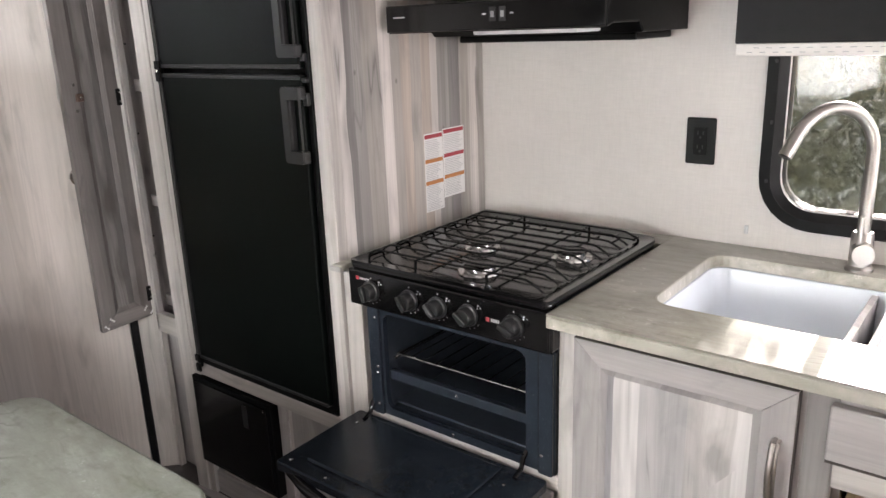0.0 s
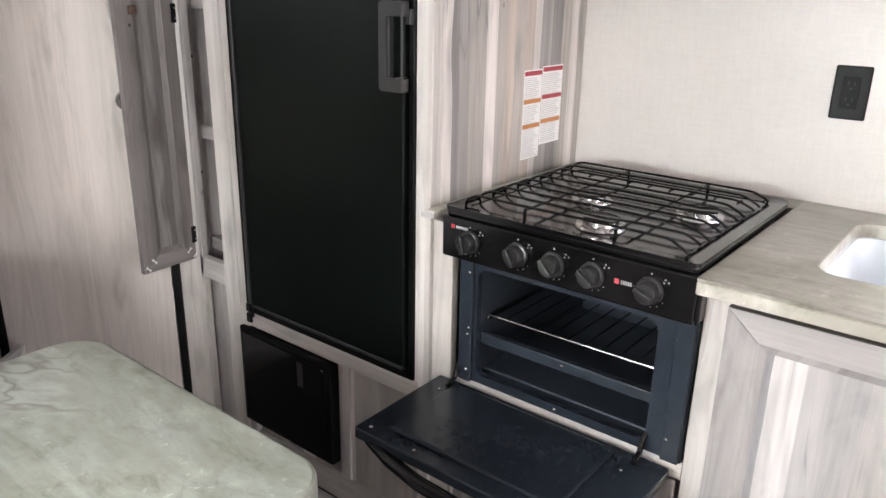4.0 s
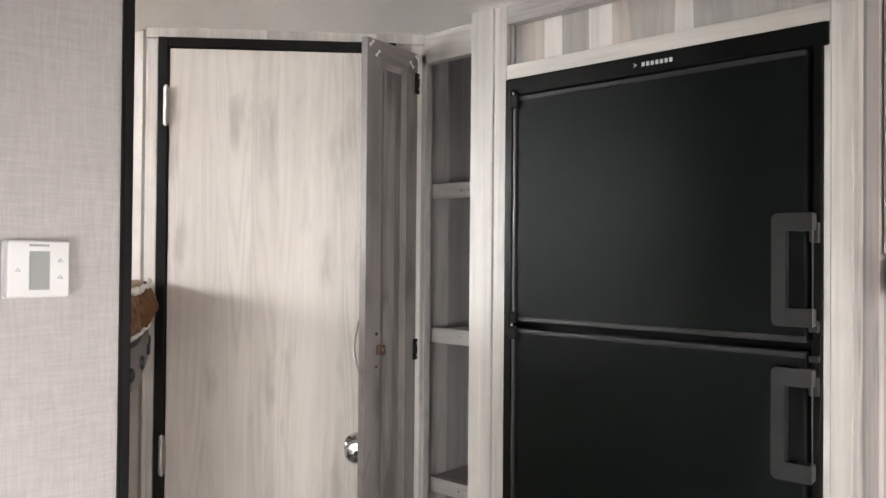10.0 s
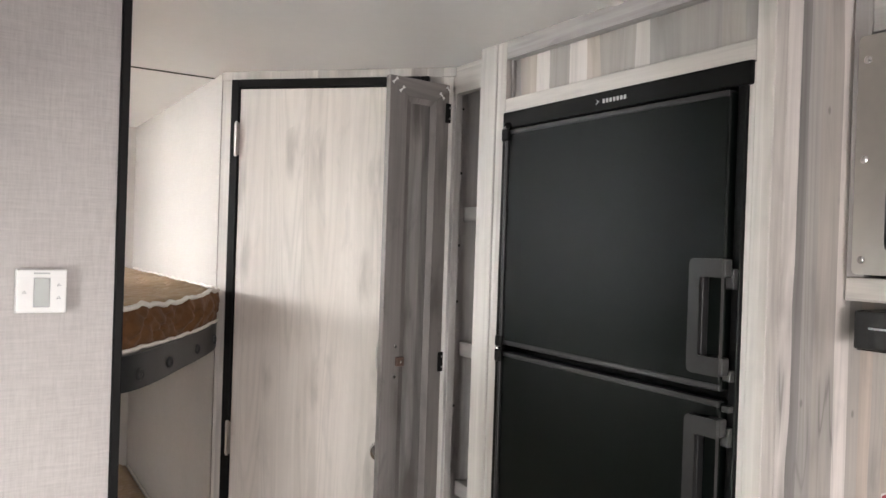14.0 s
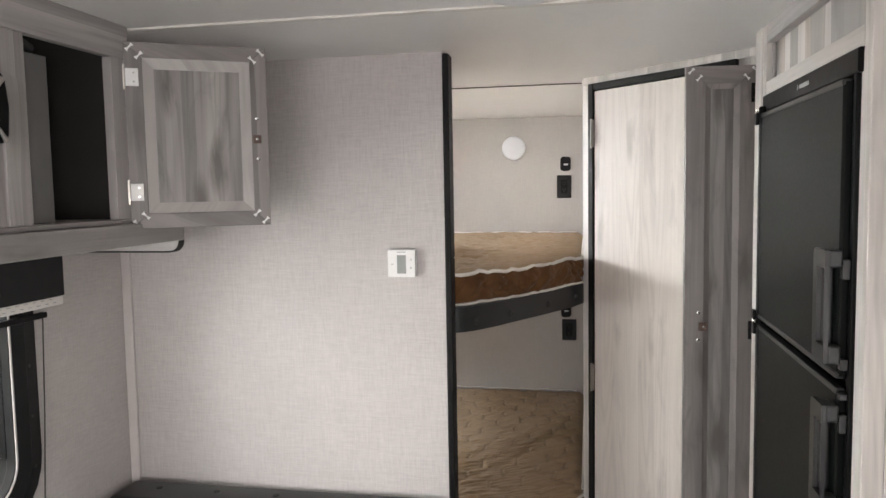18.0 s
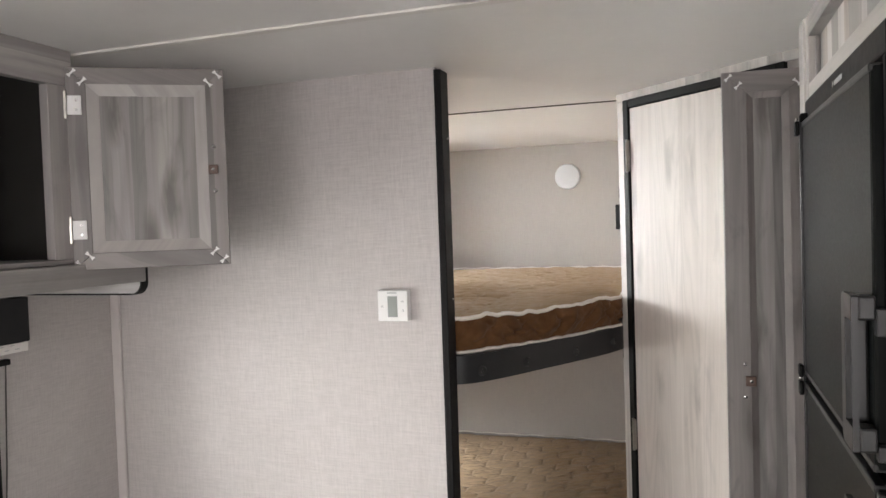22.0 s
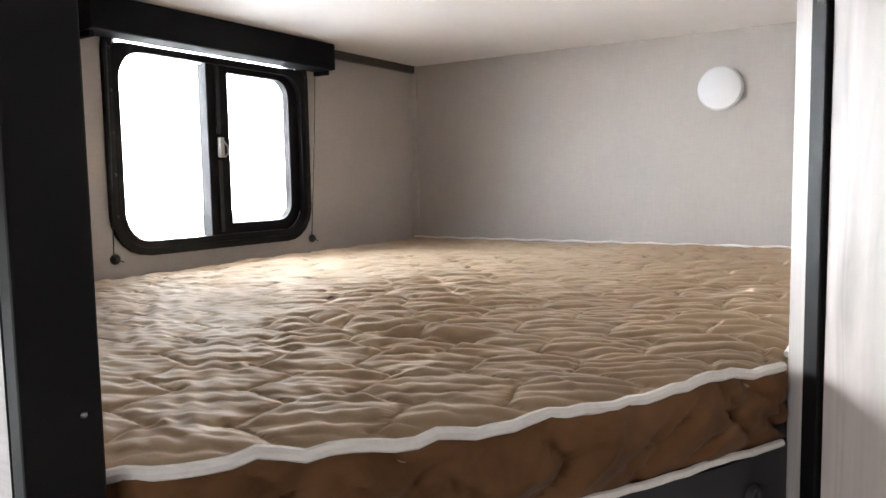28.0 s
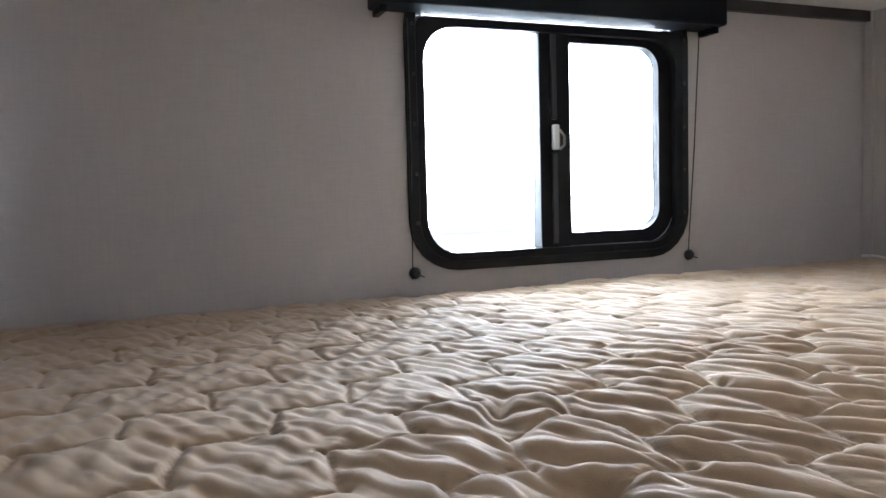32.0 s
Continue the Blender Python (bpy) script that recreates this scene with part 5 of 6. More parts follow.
# ---- outlets, window, blind on the kitchen wall ----
def outlet(name, p, n, w, h, label, sockets=2):
    """A plate with sockets on a wall; n: the way it faces."""
    q = toward(p, n)
    if abs(Vector(n).x) > 0.5:
        q = Matrix.Translation(p) @ Matrix(((0, 0, n[0], 0), (1, 0, 0, 0), (0, 1, 0, 0), (0, 0, 0, 1)))
    else:
        q = Matrix.Translation(p) @ Matrix(((1, 0, 0, 0), (0, 0, n[1], 0), (0, 1, 0, 0), (0, 0, 0, 1)))
    o = thing(name, p, label, "outlet")
    part("plate", slab(q, prism(rounded(-w / 2, w / 2, -h / 2, h / 2, 0.004), "z", 0, 0.006, 0.0035)), m_window_rubber, o)
    if sockets:
        part("insert", slab(q, box(-w * 0.24, w * 0.24, -h * 0.3, h * 0.3, 0.0062, 0.008, 0.0006)), m_fridge_trim, o)
    bm = bmesh.new()
    for k in range(sockets):
        z = (k - (sockets - 1) / 2) * h * 0.3
        for dx in (-0.006, 0.006):
            box(dx - 0.001, dx + 0.001, z - 0.001, z + 0.007, 0.0081, 0.0084, bm=bm)
        box(-0.002, 0.002, z - 0.009, z - 0.005, 0.0081, 0.0084, bm=bm)
    if sockets:
        part("slots", slab(q, bm), m_rubber, o)
    return o


outlet("outlet", (XK, 0.623, 1.122), (-1, 0, 0), 0.068, 0.107, "dark bronze wall outlet beside the worktop")


def window_set(name, wall_x, face, o, r, label, glass_mat, mull=None, frame_w=0.042, deep=0.03):
    """A rubber-framed trailer window in a side wall; face: +1 where the room lies towards +x."""
    y0, y1, z0, z1 = o
    w = thing(name, (wall_x, (y0 + y1) / 2, z0), label, "window", kind="structure")
    f = 0.012 * face
    out = rounded(y0 - frame_w, y1 + frame_w, z0 - frame_w, z1 + frame_w, r + frame_w)
    mid = rounded(y0 - frame_w * 0.45, y1 + frame_w * 0.45, z0 - frame_w * 0.45, z1 + frame_w * 0.45, r + frame_w * 0.45)
    inn = rounded(y0 + 0.002, y1 - 0.002, z0 + 0.002, z1 - 0.002, r)
    fr_ = part("window_frame", ring(out, mid, "x", wall_x, wall_x + f, inner_c=(wall_x, wall_x + f * 1.25)), m_window_rubber, w, "black window frame", smooth=True)
    part("inner_frame", ring(mid, inn, "x", wall_x - 0.02 * face, wall_x + f * 1.2, inner_c=(wall_x - deep * face, wall_x - 0.004 * face)), m_window_rubber, fr_, smooth=True)
    for k in range(5):
        for y in (y0 - frame_w * 0.6, y1 + frame_w * 0.6):
            z = z0 + 0.06 + (z1 - z0 - 0.12) * k / 4
            part("frame_screw", lathe([(0.004, 0), (0.003, 0.002), (0, 0.002)], toward((wall_x + f * 1.2, y, z), (face, 0, 0)), 8), m_rubber, fr_)
    panes = [(y0, y1)] if mull is None else [(y0, mull - 0.006), (mull + 0.006, y1)]
    for a, b in panes:
        p = part("pane", box(wall_x - 0.026 * face - 0.002, wall_x - 0.026 * face + 0.002, a + 0.002, b - 0.002, z0 + 0.002, z1 - 0.002), glass_mat, w)
        p.visible_shadow = False
    return w


window_set("window_1", XK, -1, KWIN, 0.07, "kitchen window with a black frame and rain-spotted glass", m_tinted_glass, frame_w=0.045)


def blind(name, wall_x, face, y0, y1, z_dark, z_white, z_top, depth, label):
    b = thing(name, (wall_x, (y0 + y1) / 2, z_white), label, "blind")
    a, c = wall_x + 0.012 * face, wall_x + depth * face
    part("valance", box(min(a, c), max(a, c), y0, y1, z_dark, z_top, 0.003), m_blind, b, "charcoal valance")
    part("band", box(min(a, c) + 0.004, max(a, c) - 0.004, y0 + 0.002, y1 - 0.002, z_white, z_dark - 0.0005, 0.002), m_trim_white, b, "pale patterned hem")
    bm = bmesh.new()
    y = y0 + 0.02
    k = 0
    while y < y1 - 0.03:
        z = z_white + (0.007 if k % 2 else 0.016)
        xx = c - 0.004 * face
        box(min(xx, xx + 0.0006 * face), max(xx, xx + 0.0006 * face), y, y + 0.011, z, z + 0.0014, bm=bm)
        y += 0.013
        k += 1
    part("hem_dashes", bm, m_ink, b)
    return b


blind("roller_blind", XK, -1, -0.46, 0.545, 1.340, 1.314, 1.62, 0.06, "charcoal roller blind with a pale patterned hem")
part_ = thing("wall_clip", (XK, 0.506, 0.925), "tiny clear plastic clip on the backsplash", "clip")
part("clip", box(XK - 0.005, XK, 0.502, 0.511, 0.916, 0.936, 0.002), m_label_grey, part_)

# ---- dinette: table, bench, overhead cabinet, radio, window ----
tb = thing("dinette_table", (0.0, 1.18, 0), "marbled green-grey laminate dinette table with a pale edge", "table")
TO = rounded(-0.5, 0.510, 0.870, 1.474, (0.03, 0.065, 0.065, 0.03), 8)
part("tabletop", prism(TO, "z", 0.716, 0.750, 0.006), m_table_marble, tb)
part("pedestal", tube([(-0.15, 1.18, 0.012), (-0.15, 1.18, 0.70)], 0.03, 18), m_brushed, tb, smooth=True)
part("foot_plate", lathe([(0.09, 0), (0.09, 0.006), (0.05, 0.014), (0, 0.014)], Matrix.Translation((-0.15, 1.18, 0)), 24), m_brushed, tb, smooth=True)
part("mount", box(-0.24, -0.06, 1.09, 1.27, 0.70, 0.7155), m_brushed, tb)

bn = thing("dinette_bench", (-0.06, 1.8, 0), "dinette bench backrest in charcoal vinyl and white cloth", "bench")
part("base", box(XD + 0.012, 0.43, 1.50, YP - 0.012, 0.0, 0.36, 0.004), m_rail_x, bn)
part("seat_cushion", box(XD + 0.012, 0.435, 1.42, 1.80, 0.3605, 0.46, 0.03, seg=3), m_vinyl, bn)
bk = part("backrest_cap", box(XD + 0.012, 0.442, 1.812, YP - 0.012, 0.700, 0.812, 0.030, seg=4), m_vinyl, bn, "charcoal vinyl top roll", smooth=True)
part("backrest_front", box(XD + 0.014, 0.440, 1.806, YP - 0.014, 0.470, 0.699, 0.018, seg=3), m_white_cloth, bn, "white patterned cloth panel", smooth=True)
bm = tube([(0.4415, 1.825, 0.70), (0.4425, 1.84, 0.78), (0.440, 1.87, 0.808), (0.440, 1.92, 0.81)], 0.0025, 6)
part("seam", bm, m_rubber, bk, smooth=True)
for k in range(6):
    part("button", lathe([(0.009, 0), (0.008, 0.0025), (0, 0.0035)], toward((-0.42 + 0.17 * k, 1.90, 0.8118), (0, 0, 1)), 12), m_rubber, bk, smooth=True)

oc = thing("overhead_cabinet", (-0.38, 0.9, 1.505), "grey wood overhead cabinet with one compartment open", "cabinet")
CX = -0.2
part("top_rail", box(CX - 0.02, CX, 0.2, 1.522, 1.888, ZC, 0.0015), m_rail_y, oc)
part("bottom_rail", box(CX - 0.02, CX, 0.2, 1.522, 1.553, 1.562, 0.001), m_rail_y, oc)
part("stile", box(CX - 0.02, CX, 1.462, 1.522, 1.5625, 1.8875, 0.0015), m_rail_z, oc)
part("stile", box(CX - 0.02, CX, 1.172, 1.226, 1.5625, 1.8875, 0.0015), m_rail_z, oc)
part("face_panel", box(CX - 0.012, CX - 0.005, 0.2, 1.1715, 1.5625, 1.8875), m_face, oc, "planked front panel")
part("inner_side", box(XD + 0.001, CX - 0.0205, 1.205, 1.2165, 1.556, ZC - 0.001), m_inner_z, oc)
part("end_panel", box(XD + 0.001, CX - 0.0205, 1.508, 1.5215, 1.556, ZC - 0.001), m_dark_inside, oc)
part("inner_back", box(XD + 0.001, XD + 0.008, 1.217, 1.5075, 1.5565, ZC - 0.001), m_grey_inside, oc)
part("inner_bottom", box(XD + 0.0085, CX - 0.0205, 1.217, 1.5075, 1.5565, 1.562), m_grey_inside, oc)
part("inner_liner", box(CX - 0.10, CX - 0.0205, 1.2172, 1.2235, 1.566, 1.86, 0.002), m_rail_z, oc)
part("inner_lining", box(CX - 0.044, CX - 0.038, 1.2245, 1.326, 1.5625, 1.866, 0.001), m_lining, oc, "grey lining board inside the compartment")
part("wire_sleeve", tube([(CX - 0.03, 1.24, 1.885), (CX - 0.05, 1.30, 1.878), (CX - 0.09, 1.33, 1.86), (CX - 0.1, 1.335, 1.75)], 0.008, 8), m_rubber, oc, smooth=True)
ltc = part("latch", box(CX - 0.016, CX - 0.004, 1.2262, 1.2285, 1.70, 1.742, 0.0006), m_rubber, oc)
part("latch_insert", box(CX - 0.013, CX - 0.007, 1.2286, 1.2292, 1.708, 1.732), m_label_grey, ltc)
part("shelf", box(XD + 0.001, CX + 0.018, 0.2, 1.6785, 1.506, 1.552, 0.003), m_rail_y, oc, "long shelf board under the cabinet")
END = rounded(XD + 0.001, CX + 0.002, 1.480, 1.552, (0.001, 0.024, 0.004, 0.001))
part("end_bracket", prism(END, "y", 1.679, 1.697, 0.001), m_rail_x, oc, "grey wood end bracket of the shelf")
part("edge_banding", ring(rounded(XD + 0.0005, CX + 0.0055, 1.4765, 1.5525, (0.001, 0.0275, 0.006, 0.001)), rounded(XD + 0.0008, CX + 0.0022, 1.4798, 1.5522, (0.001, 0.0242, 0.004, 0.001)), "y", 1.6775, 1.6985), m_black_trim, oc, "black edge banding")

# its open door
h0, h1 = Vector((-0.200, 1.504, 0)), Vector((0.042, 1.657, 0))
dv = h1 - h0
OM = Matrix.Translation((h0.x, h0.y, 1.541)) @ Matrix.Rotation(math.atan2(dv.y, dv.x), 4, "Z")
ocd = thing("overhead_door", (-0.08, 1.58, 1.541), "open grey wood overhead cabinet door seen from inside", "cabinet door")
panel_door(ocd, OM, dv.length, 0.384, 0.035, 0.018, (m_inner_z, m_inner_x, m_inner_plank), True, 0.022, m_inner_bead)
for z in (0.312, 0.076):
    hg = part("hinge", slab(OM, box(0.002, 0.027, -0.0035, -0.0004, z - 0.018, z + 0.018, 0.001)), m_white_plastic, ocd, "pale metal hinge plate")
    part("hinge_arm", slab(OM, box(-0.006, 0.0015, -0.005, 0.004, z - 0.026, z + 0.026, 0.001)), m_nickel, hg)
    for dz in (-0.009, 0.009):
        part("rivet", slab(OM, lathe([(0.0025, 0), (0.002, 0.001), (0, 0.001)], toward((0.018, -0.0037, z + dz), (0, -1, 0)), 8)), m_steel, hg)
w_ = dv.length
ct = part("catch", slab(OM, box(w_ - 0.034, w_ - 0.016, -0.009, -0.0004, 0.178, 0.196, 0.002)), m_catch, ocd, "brown plastic door catch")
part("catch_screw", slab(OM, lathe([(0.0035, 0), (0.003, 0.001), (0, 0.002)], toward((w_ - 0.025, -0.0092, 0.187), (0, -1, 0)), 10)), m_steel, ct)
for z in (0.145, 0.232):
    part("screw", slab(OM, lathe([(0.0038, 0), (0.0038, 0.001), (0, 0.0024)], toward((w_ - 0.023, -0.0004, z), (0, -1, 0)), 10)), m_steel, ocd)

rd = thing("radio", (CX, 1.02, 1.75), "black in-wall stereo with grey corner accents", "radio")
RP = [(0.872, 1.700), (0.90, 1.690), (1.09, 1.690), (1.145, 1.697), (1.158, 1.71), (1.162, 1.755), (1.156, 1.80), (1.143, 1.815), (1.09, 1.822), (0.90, 1.822), (0.872, 1.812), (0.862, 1.755)]
part("body", prism(RP, "x", CX - 0.004, CX + 0.022, 0.004), m_fridge_trim, rd)
part("display", box(CX + 0.0222, CX + 0.0235, 0.935, 1.085, 1.755, 1.795, 0.0005), m_screen, rd)
bm = bmesh.new()
for r_ in range(3):
    for k in range(8):
        y = 0.93 + k * 0.0255
        box(CX + 0.0222, CX + 0.0242, y, y + 0.010, 1.705 + r_ * 0.014, 1.7075 + r_ * 0.014, bm=bm)
part("button_marks", bm, m_dim_ink, rd)
for a, b in (((1.148, 1.80), (1.128, 1.775)), ((1.148, 1.702), (1.128, 1.728)), ((0.876, 1.80), (0.896, 1.775)), ((0.876, 1.702), (0.896, 1.728))):
    part("accent", tube([(CX + 0.022, *a), (CX + 0.0235, *b)], [0.005, 0.0015], 6), m_brushed, rd, "silver corner accent")
bm = bmesh.new()
for k in range(9):
    box(CX + 0.0222, CX + 0.0228, 1.0 + k * 0.0045, 1.0032 + k * 0.0045, 1.807, 1.812, bm=bm)
part("maker_mark", bm, m_white_mark, rd)

window_set("window_2", XD, 1, DWIN, 0.085, "dinette window with a thick black frame and rain drops", m_wet_glass, frame_w=0.065, deep=0.104)
blind("roller_blind", XD, 1, 0.5, 1.662, 1.377, 1.356, 1.476, 0.06, "charcoal roller blind above the dinette window")
cd = thing("blind_cord", (XD + 0.02, 1.64, 0.86), "dark pull cord of the dinette blind", "cord")
part("bar", box(XD + 0.018, XD + 0.034, 0.55, 1.632, 1.328, 1.341, 0.002), m_black_trim, cd)
part("cord", tube([(XD + 0.026, 1.625, 1.33), (XD + 0.02, 1.62, 1.1), (XD + 0.012, 1.612, 0.868)], 0.0016, 6), m_cord, cd)
part("bead", lathe([(0.0, 0), (0.007, 0.004), (0.009, 0.01), (0.006, 0.017), (0, 0.018)], Matrix.Translation((XD + 0.012, 1.612, 0.852)), 12), m_rubber, cd, smooth=True)

# ---- ceiling lamp, thermostat ----
cl = thing("ceiling_light", (0.615, 1.45, ZC), "round white ceiling light, switched off", "ceiling light")
part("diffuser", lathe([(0.0, -0.017), (0.03, -0.0155), (0.046, -0.011), (0.054, -0.004), (0.054, 0)], Matrix.Translation((0.615, 1.45, ZC - 0.004)), 36), m_lamp_white, cl, smooth=True)
part("ring", lathe([(0.054, -0.004), (0.058, -0.004), (0.059, 0.0), (0.054, 0.0)], Matrix.Translation((0.615, 1.45, ZC)), 36), m_white_plastic, cl, smooth=True)

th = thing("thermostat", (0.261, YP, 1.425), "white wall thermostat with a grey display", "thermostat")
TX0, TX1, TZ0, TZ1 = 0.2248, 0.2978, 1.3885, 1.459
part("body", prism(rounded(TX0, TX1, TZ0, TZ1, 0.003), "y", YP - 0.0225, YP, 0.002), m_white_plastic, th)
part("cover_lip", prism(rounded(TX0 - 0.0012, TX1 + 0.0012, TZ0 - 0.0012, TZ1 + 0.0012, 0.003), "y", YP - 0.009, YP - 0.006, 0.0006), m_white_plastic, th)
part("bezel", box(0.2495, 0.2735, YP - 0.0232, YP - 0.0227, 1.398, 1.446, 0.0002), m_ink, th)
part("display", box(0.2508, 0.2722, YP - 0.0237, YP - 0.0233, 1.3995, 1.4445, 0.0001), m_lcd, th)
bm = bmesh.new()
for k in range(7):
    box(0.2495 + k * 0.0034, 0.252 + k * 0.0034, YP - 0.0232, YP - 0.0227, 1.4520, 1.4545, bm=bm)
part("maker_mark", bm, m_ink, th)
for a, z in ((0.2365, 1.4225), (0.2862, 1.4345), (0.2862, 1.4135)):
    part("key_mark", ring([(a - 0.0035, z - 0.002), (a + 0.0035, z - 0.002), (a, z + 0.003)], [(a - 0.002, z - 0.0012), (a + 0.002, z - 0.0012), (a, z + 0.0016)], "y", YP - 0.0232, YP - 0.0227), m_ink, th)

# ---- bunks ----
CUT = [(0.345, 2.034), (0.385, 2.050), (0.422, 2.084), (0.462, 2.140), (0.522, 2.232), (0.582, 2.322), (0.646, 2.428), (0.711, 2.566)]   # front of the mattresses
RAIL_CUT = [(0.405, 2.030), (0.47, 2.13), (0.54, 2.25), (0.61, 2.37), (0.675, 2.49), (0.711, 2.582)]


def front_y(x):
    if x <= CUT[0][0]:
        return CUT[0][1]
    for (x0, y0), (x1, y1) in zip(CUT, CUT[1:]):
        if x <= x1:
            return y0 + (y1 - y0) * (x - x0) / (x1 - x0)
    return CUT[-1][1]


def quilt_height(x, y, seed):
    """Stitched scallop rows with soft puffs between them, creases across the puffs and loose wrinkles."""
    r = np.random.RandomState(seed)
    wx = x + 0.010 * np.sin(7 * y + 3 * x) + 0.006 * np.sin(19 * x - 11 * y)
    wy = y + 0.009 * np.sin(9 * x + 2 * y) + 0.005 * np.sin(23 * x + 13 * y)
    gap, amp, wave, lap = 0.106, 0.026, 0.104, 0.010
    best = np.full_like(x, 9.0)
    cu, cv = (wx + wy) * 0.7071, (wy - wx) * 0.7071
    k0 = np.round(cu / gap)
    for dk in (-1, 0, 1):
        k = k0 + dk
        shift = 0.5 * (k % 2) + 0.13 * np.sin(k * 2.7)
        base = cv / wave
        for o in np.linspace(-0.42, 0.42, 33):
            q = base + o
            px = k * gap + amp * np.sin(2 * np.pi * (q + shift))
            py = q * wave + lap * np.sin(4 * np.pi * (q + shift))
            best = np.minimum(best, (cu - px) ** 2 + (cv - py) ** 2)
    best = np.sqrt(best)
    h = 0.0048 * (1 - np.exp(-best / 0.0020)) + 0.0034 * np.sqrt(np.clip(best / 0.035, 0, 1))
    soft = np.clip(best / 0.010, 0, 1)
    for i in range(44):
        a = r.normal(1.62 if i % 2 else 2.1, 0.24)
        f = r.uniform(110, 420)
        ph, m = r.uniform(0, 6.28), r.uniform(5, 18)
        w = f * (math.cos(a) * x + math.sin(a) * y) + ph + 2.2 * np.sin(m * x + 1.7 * m * y + ph)
        s = np.sin(w) if i % 3 else 2 * np.abs(np.sin(0.5 * w)) - 1
        h = h + soft * 0.040 / f * s * np.clip(0.4 + 0.8 * np.sin(m * 1.3 * x - m * y + 2 * ph), 0, 1)
    far = 1 / (1 + np.exp(-(0.45 * x + y - 2.56) / 0.07))
    for f, ph in ((215.0, 0.4), (300.0, 2.0), (150.0, 4.1)):
        w = f * (-0.50 * x + 0.866 * y) + ph + 2.6 * np.sin(5 * x + 4 * y + ph) + 1.1 * np.sin(17 * x - 8 * y + 3 * ph) + 0.7 * np.sin(37 * x + 11 * y + 2 * ph)
        h = h + (0.3 + 0.7 * far) * soft * 0.36 / f * (2 * np.abs(np.sin(0.5 * w)) - 1) * np.clip(0.6 + 0.7 * np.sin(11 * x + 4 * y + 2 * ph), 0, 1) * (1 + 0.7 / (1 + np.exp(-(x - 0.08) / 0.07)))
    for f, ph in ((118.0, 1.0), (165.0, 3.3), (235.0, 5.2)):
        w = f * (0.53 * x + 0.85 * y) + ph + 2.2 * np.sin(7 * x - 4 * y + ph) + 1.5 * np.sin(23 * x + 13 * y + 3 * ph)
        h = h + (1 - far) * soft * 0.20 / f * np.sin(w) * np.clip(0.2 + 0.9 * np.sin(13 * x - 9 * y + 2 * ph), 0, 1)
    for _ in range(16):
        fx, fy, ph = r.normal(0, 7), r.normal(0, 16), r.uniform(0, 6.28)
        h = h + 0.0006 * np.sin(fx * x + fy * y + ph)
    for _ in range(260):
        cx, cy, a = r.uniform(-0.6, 0.65), r.uniform(2.05, 3.8), r.normal(0.25, 0.45)
        ln, wd, ht = r.uniform(0.015, 0.06), r.uniform(0.003, 0.008), r.uniform(0.0005, 0.002)
        i0 = (np.abs(x - cx) < 0.2) & (np.abs(y - cy) < 0.2)
        u, v = (x[i0] - cx) * math.cos(a) + (y[i0] - cy) * math.sin(a), -(x[i0] - cx) * math.sin(a) + (y[i0] - cy) * math.cos(a)
        h[i0] += ht * np.exp(-(u / ln) ** 2 - (v / wd) ** 2)
    return h


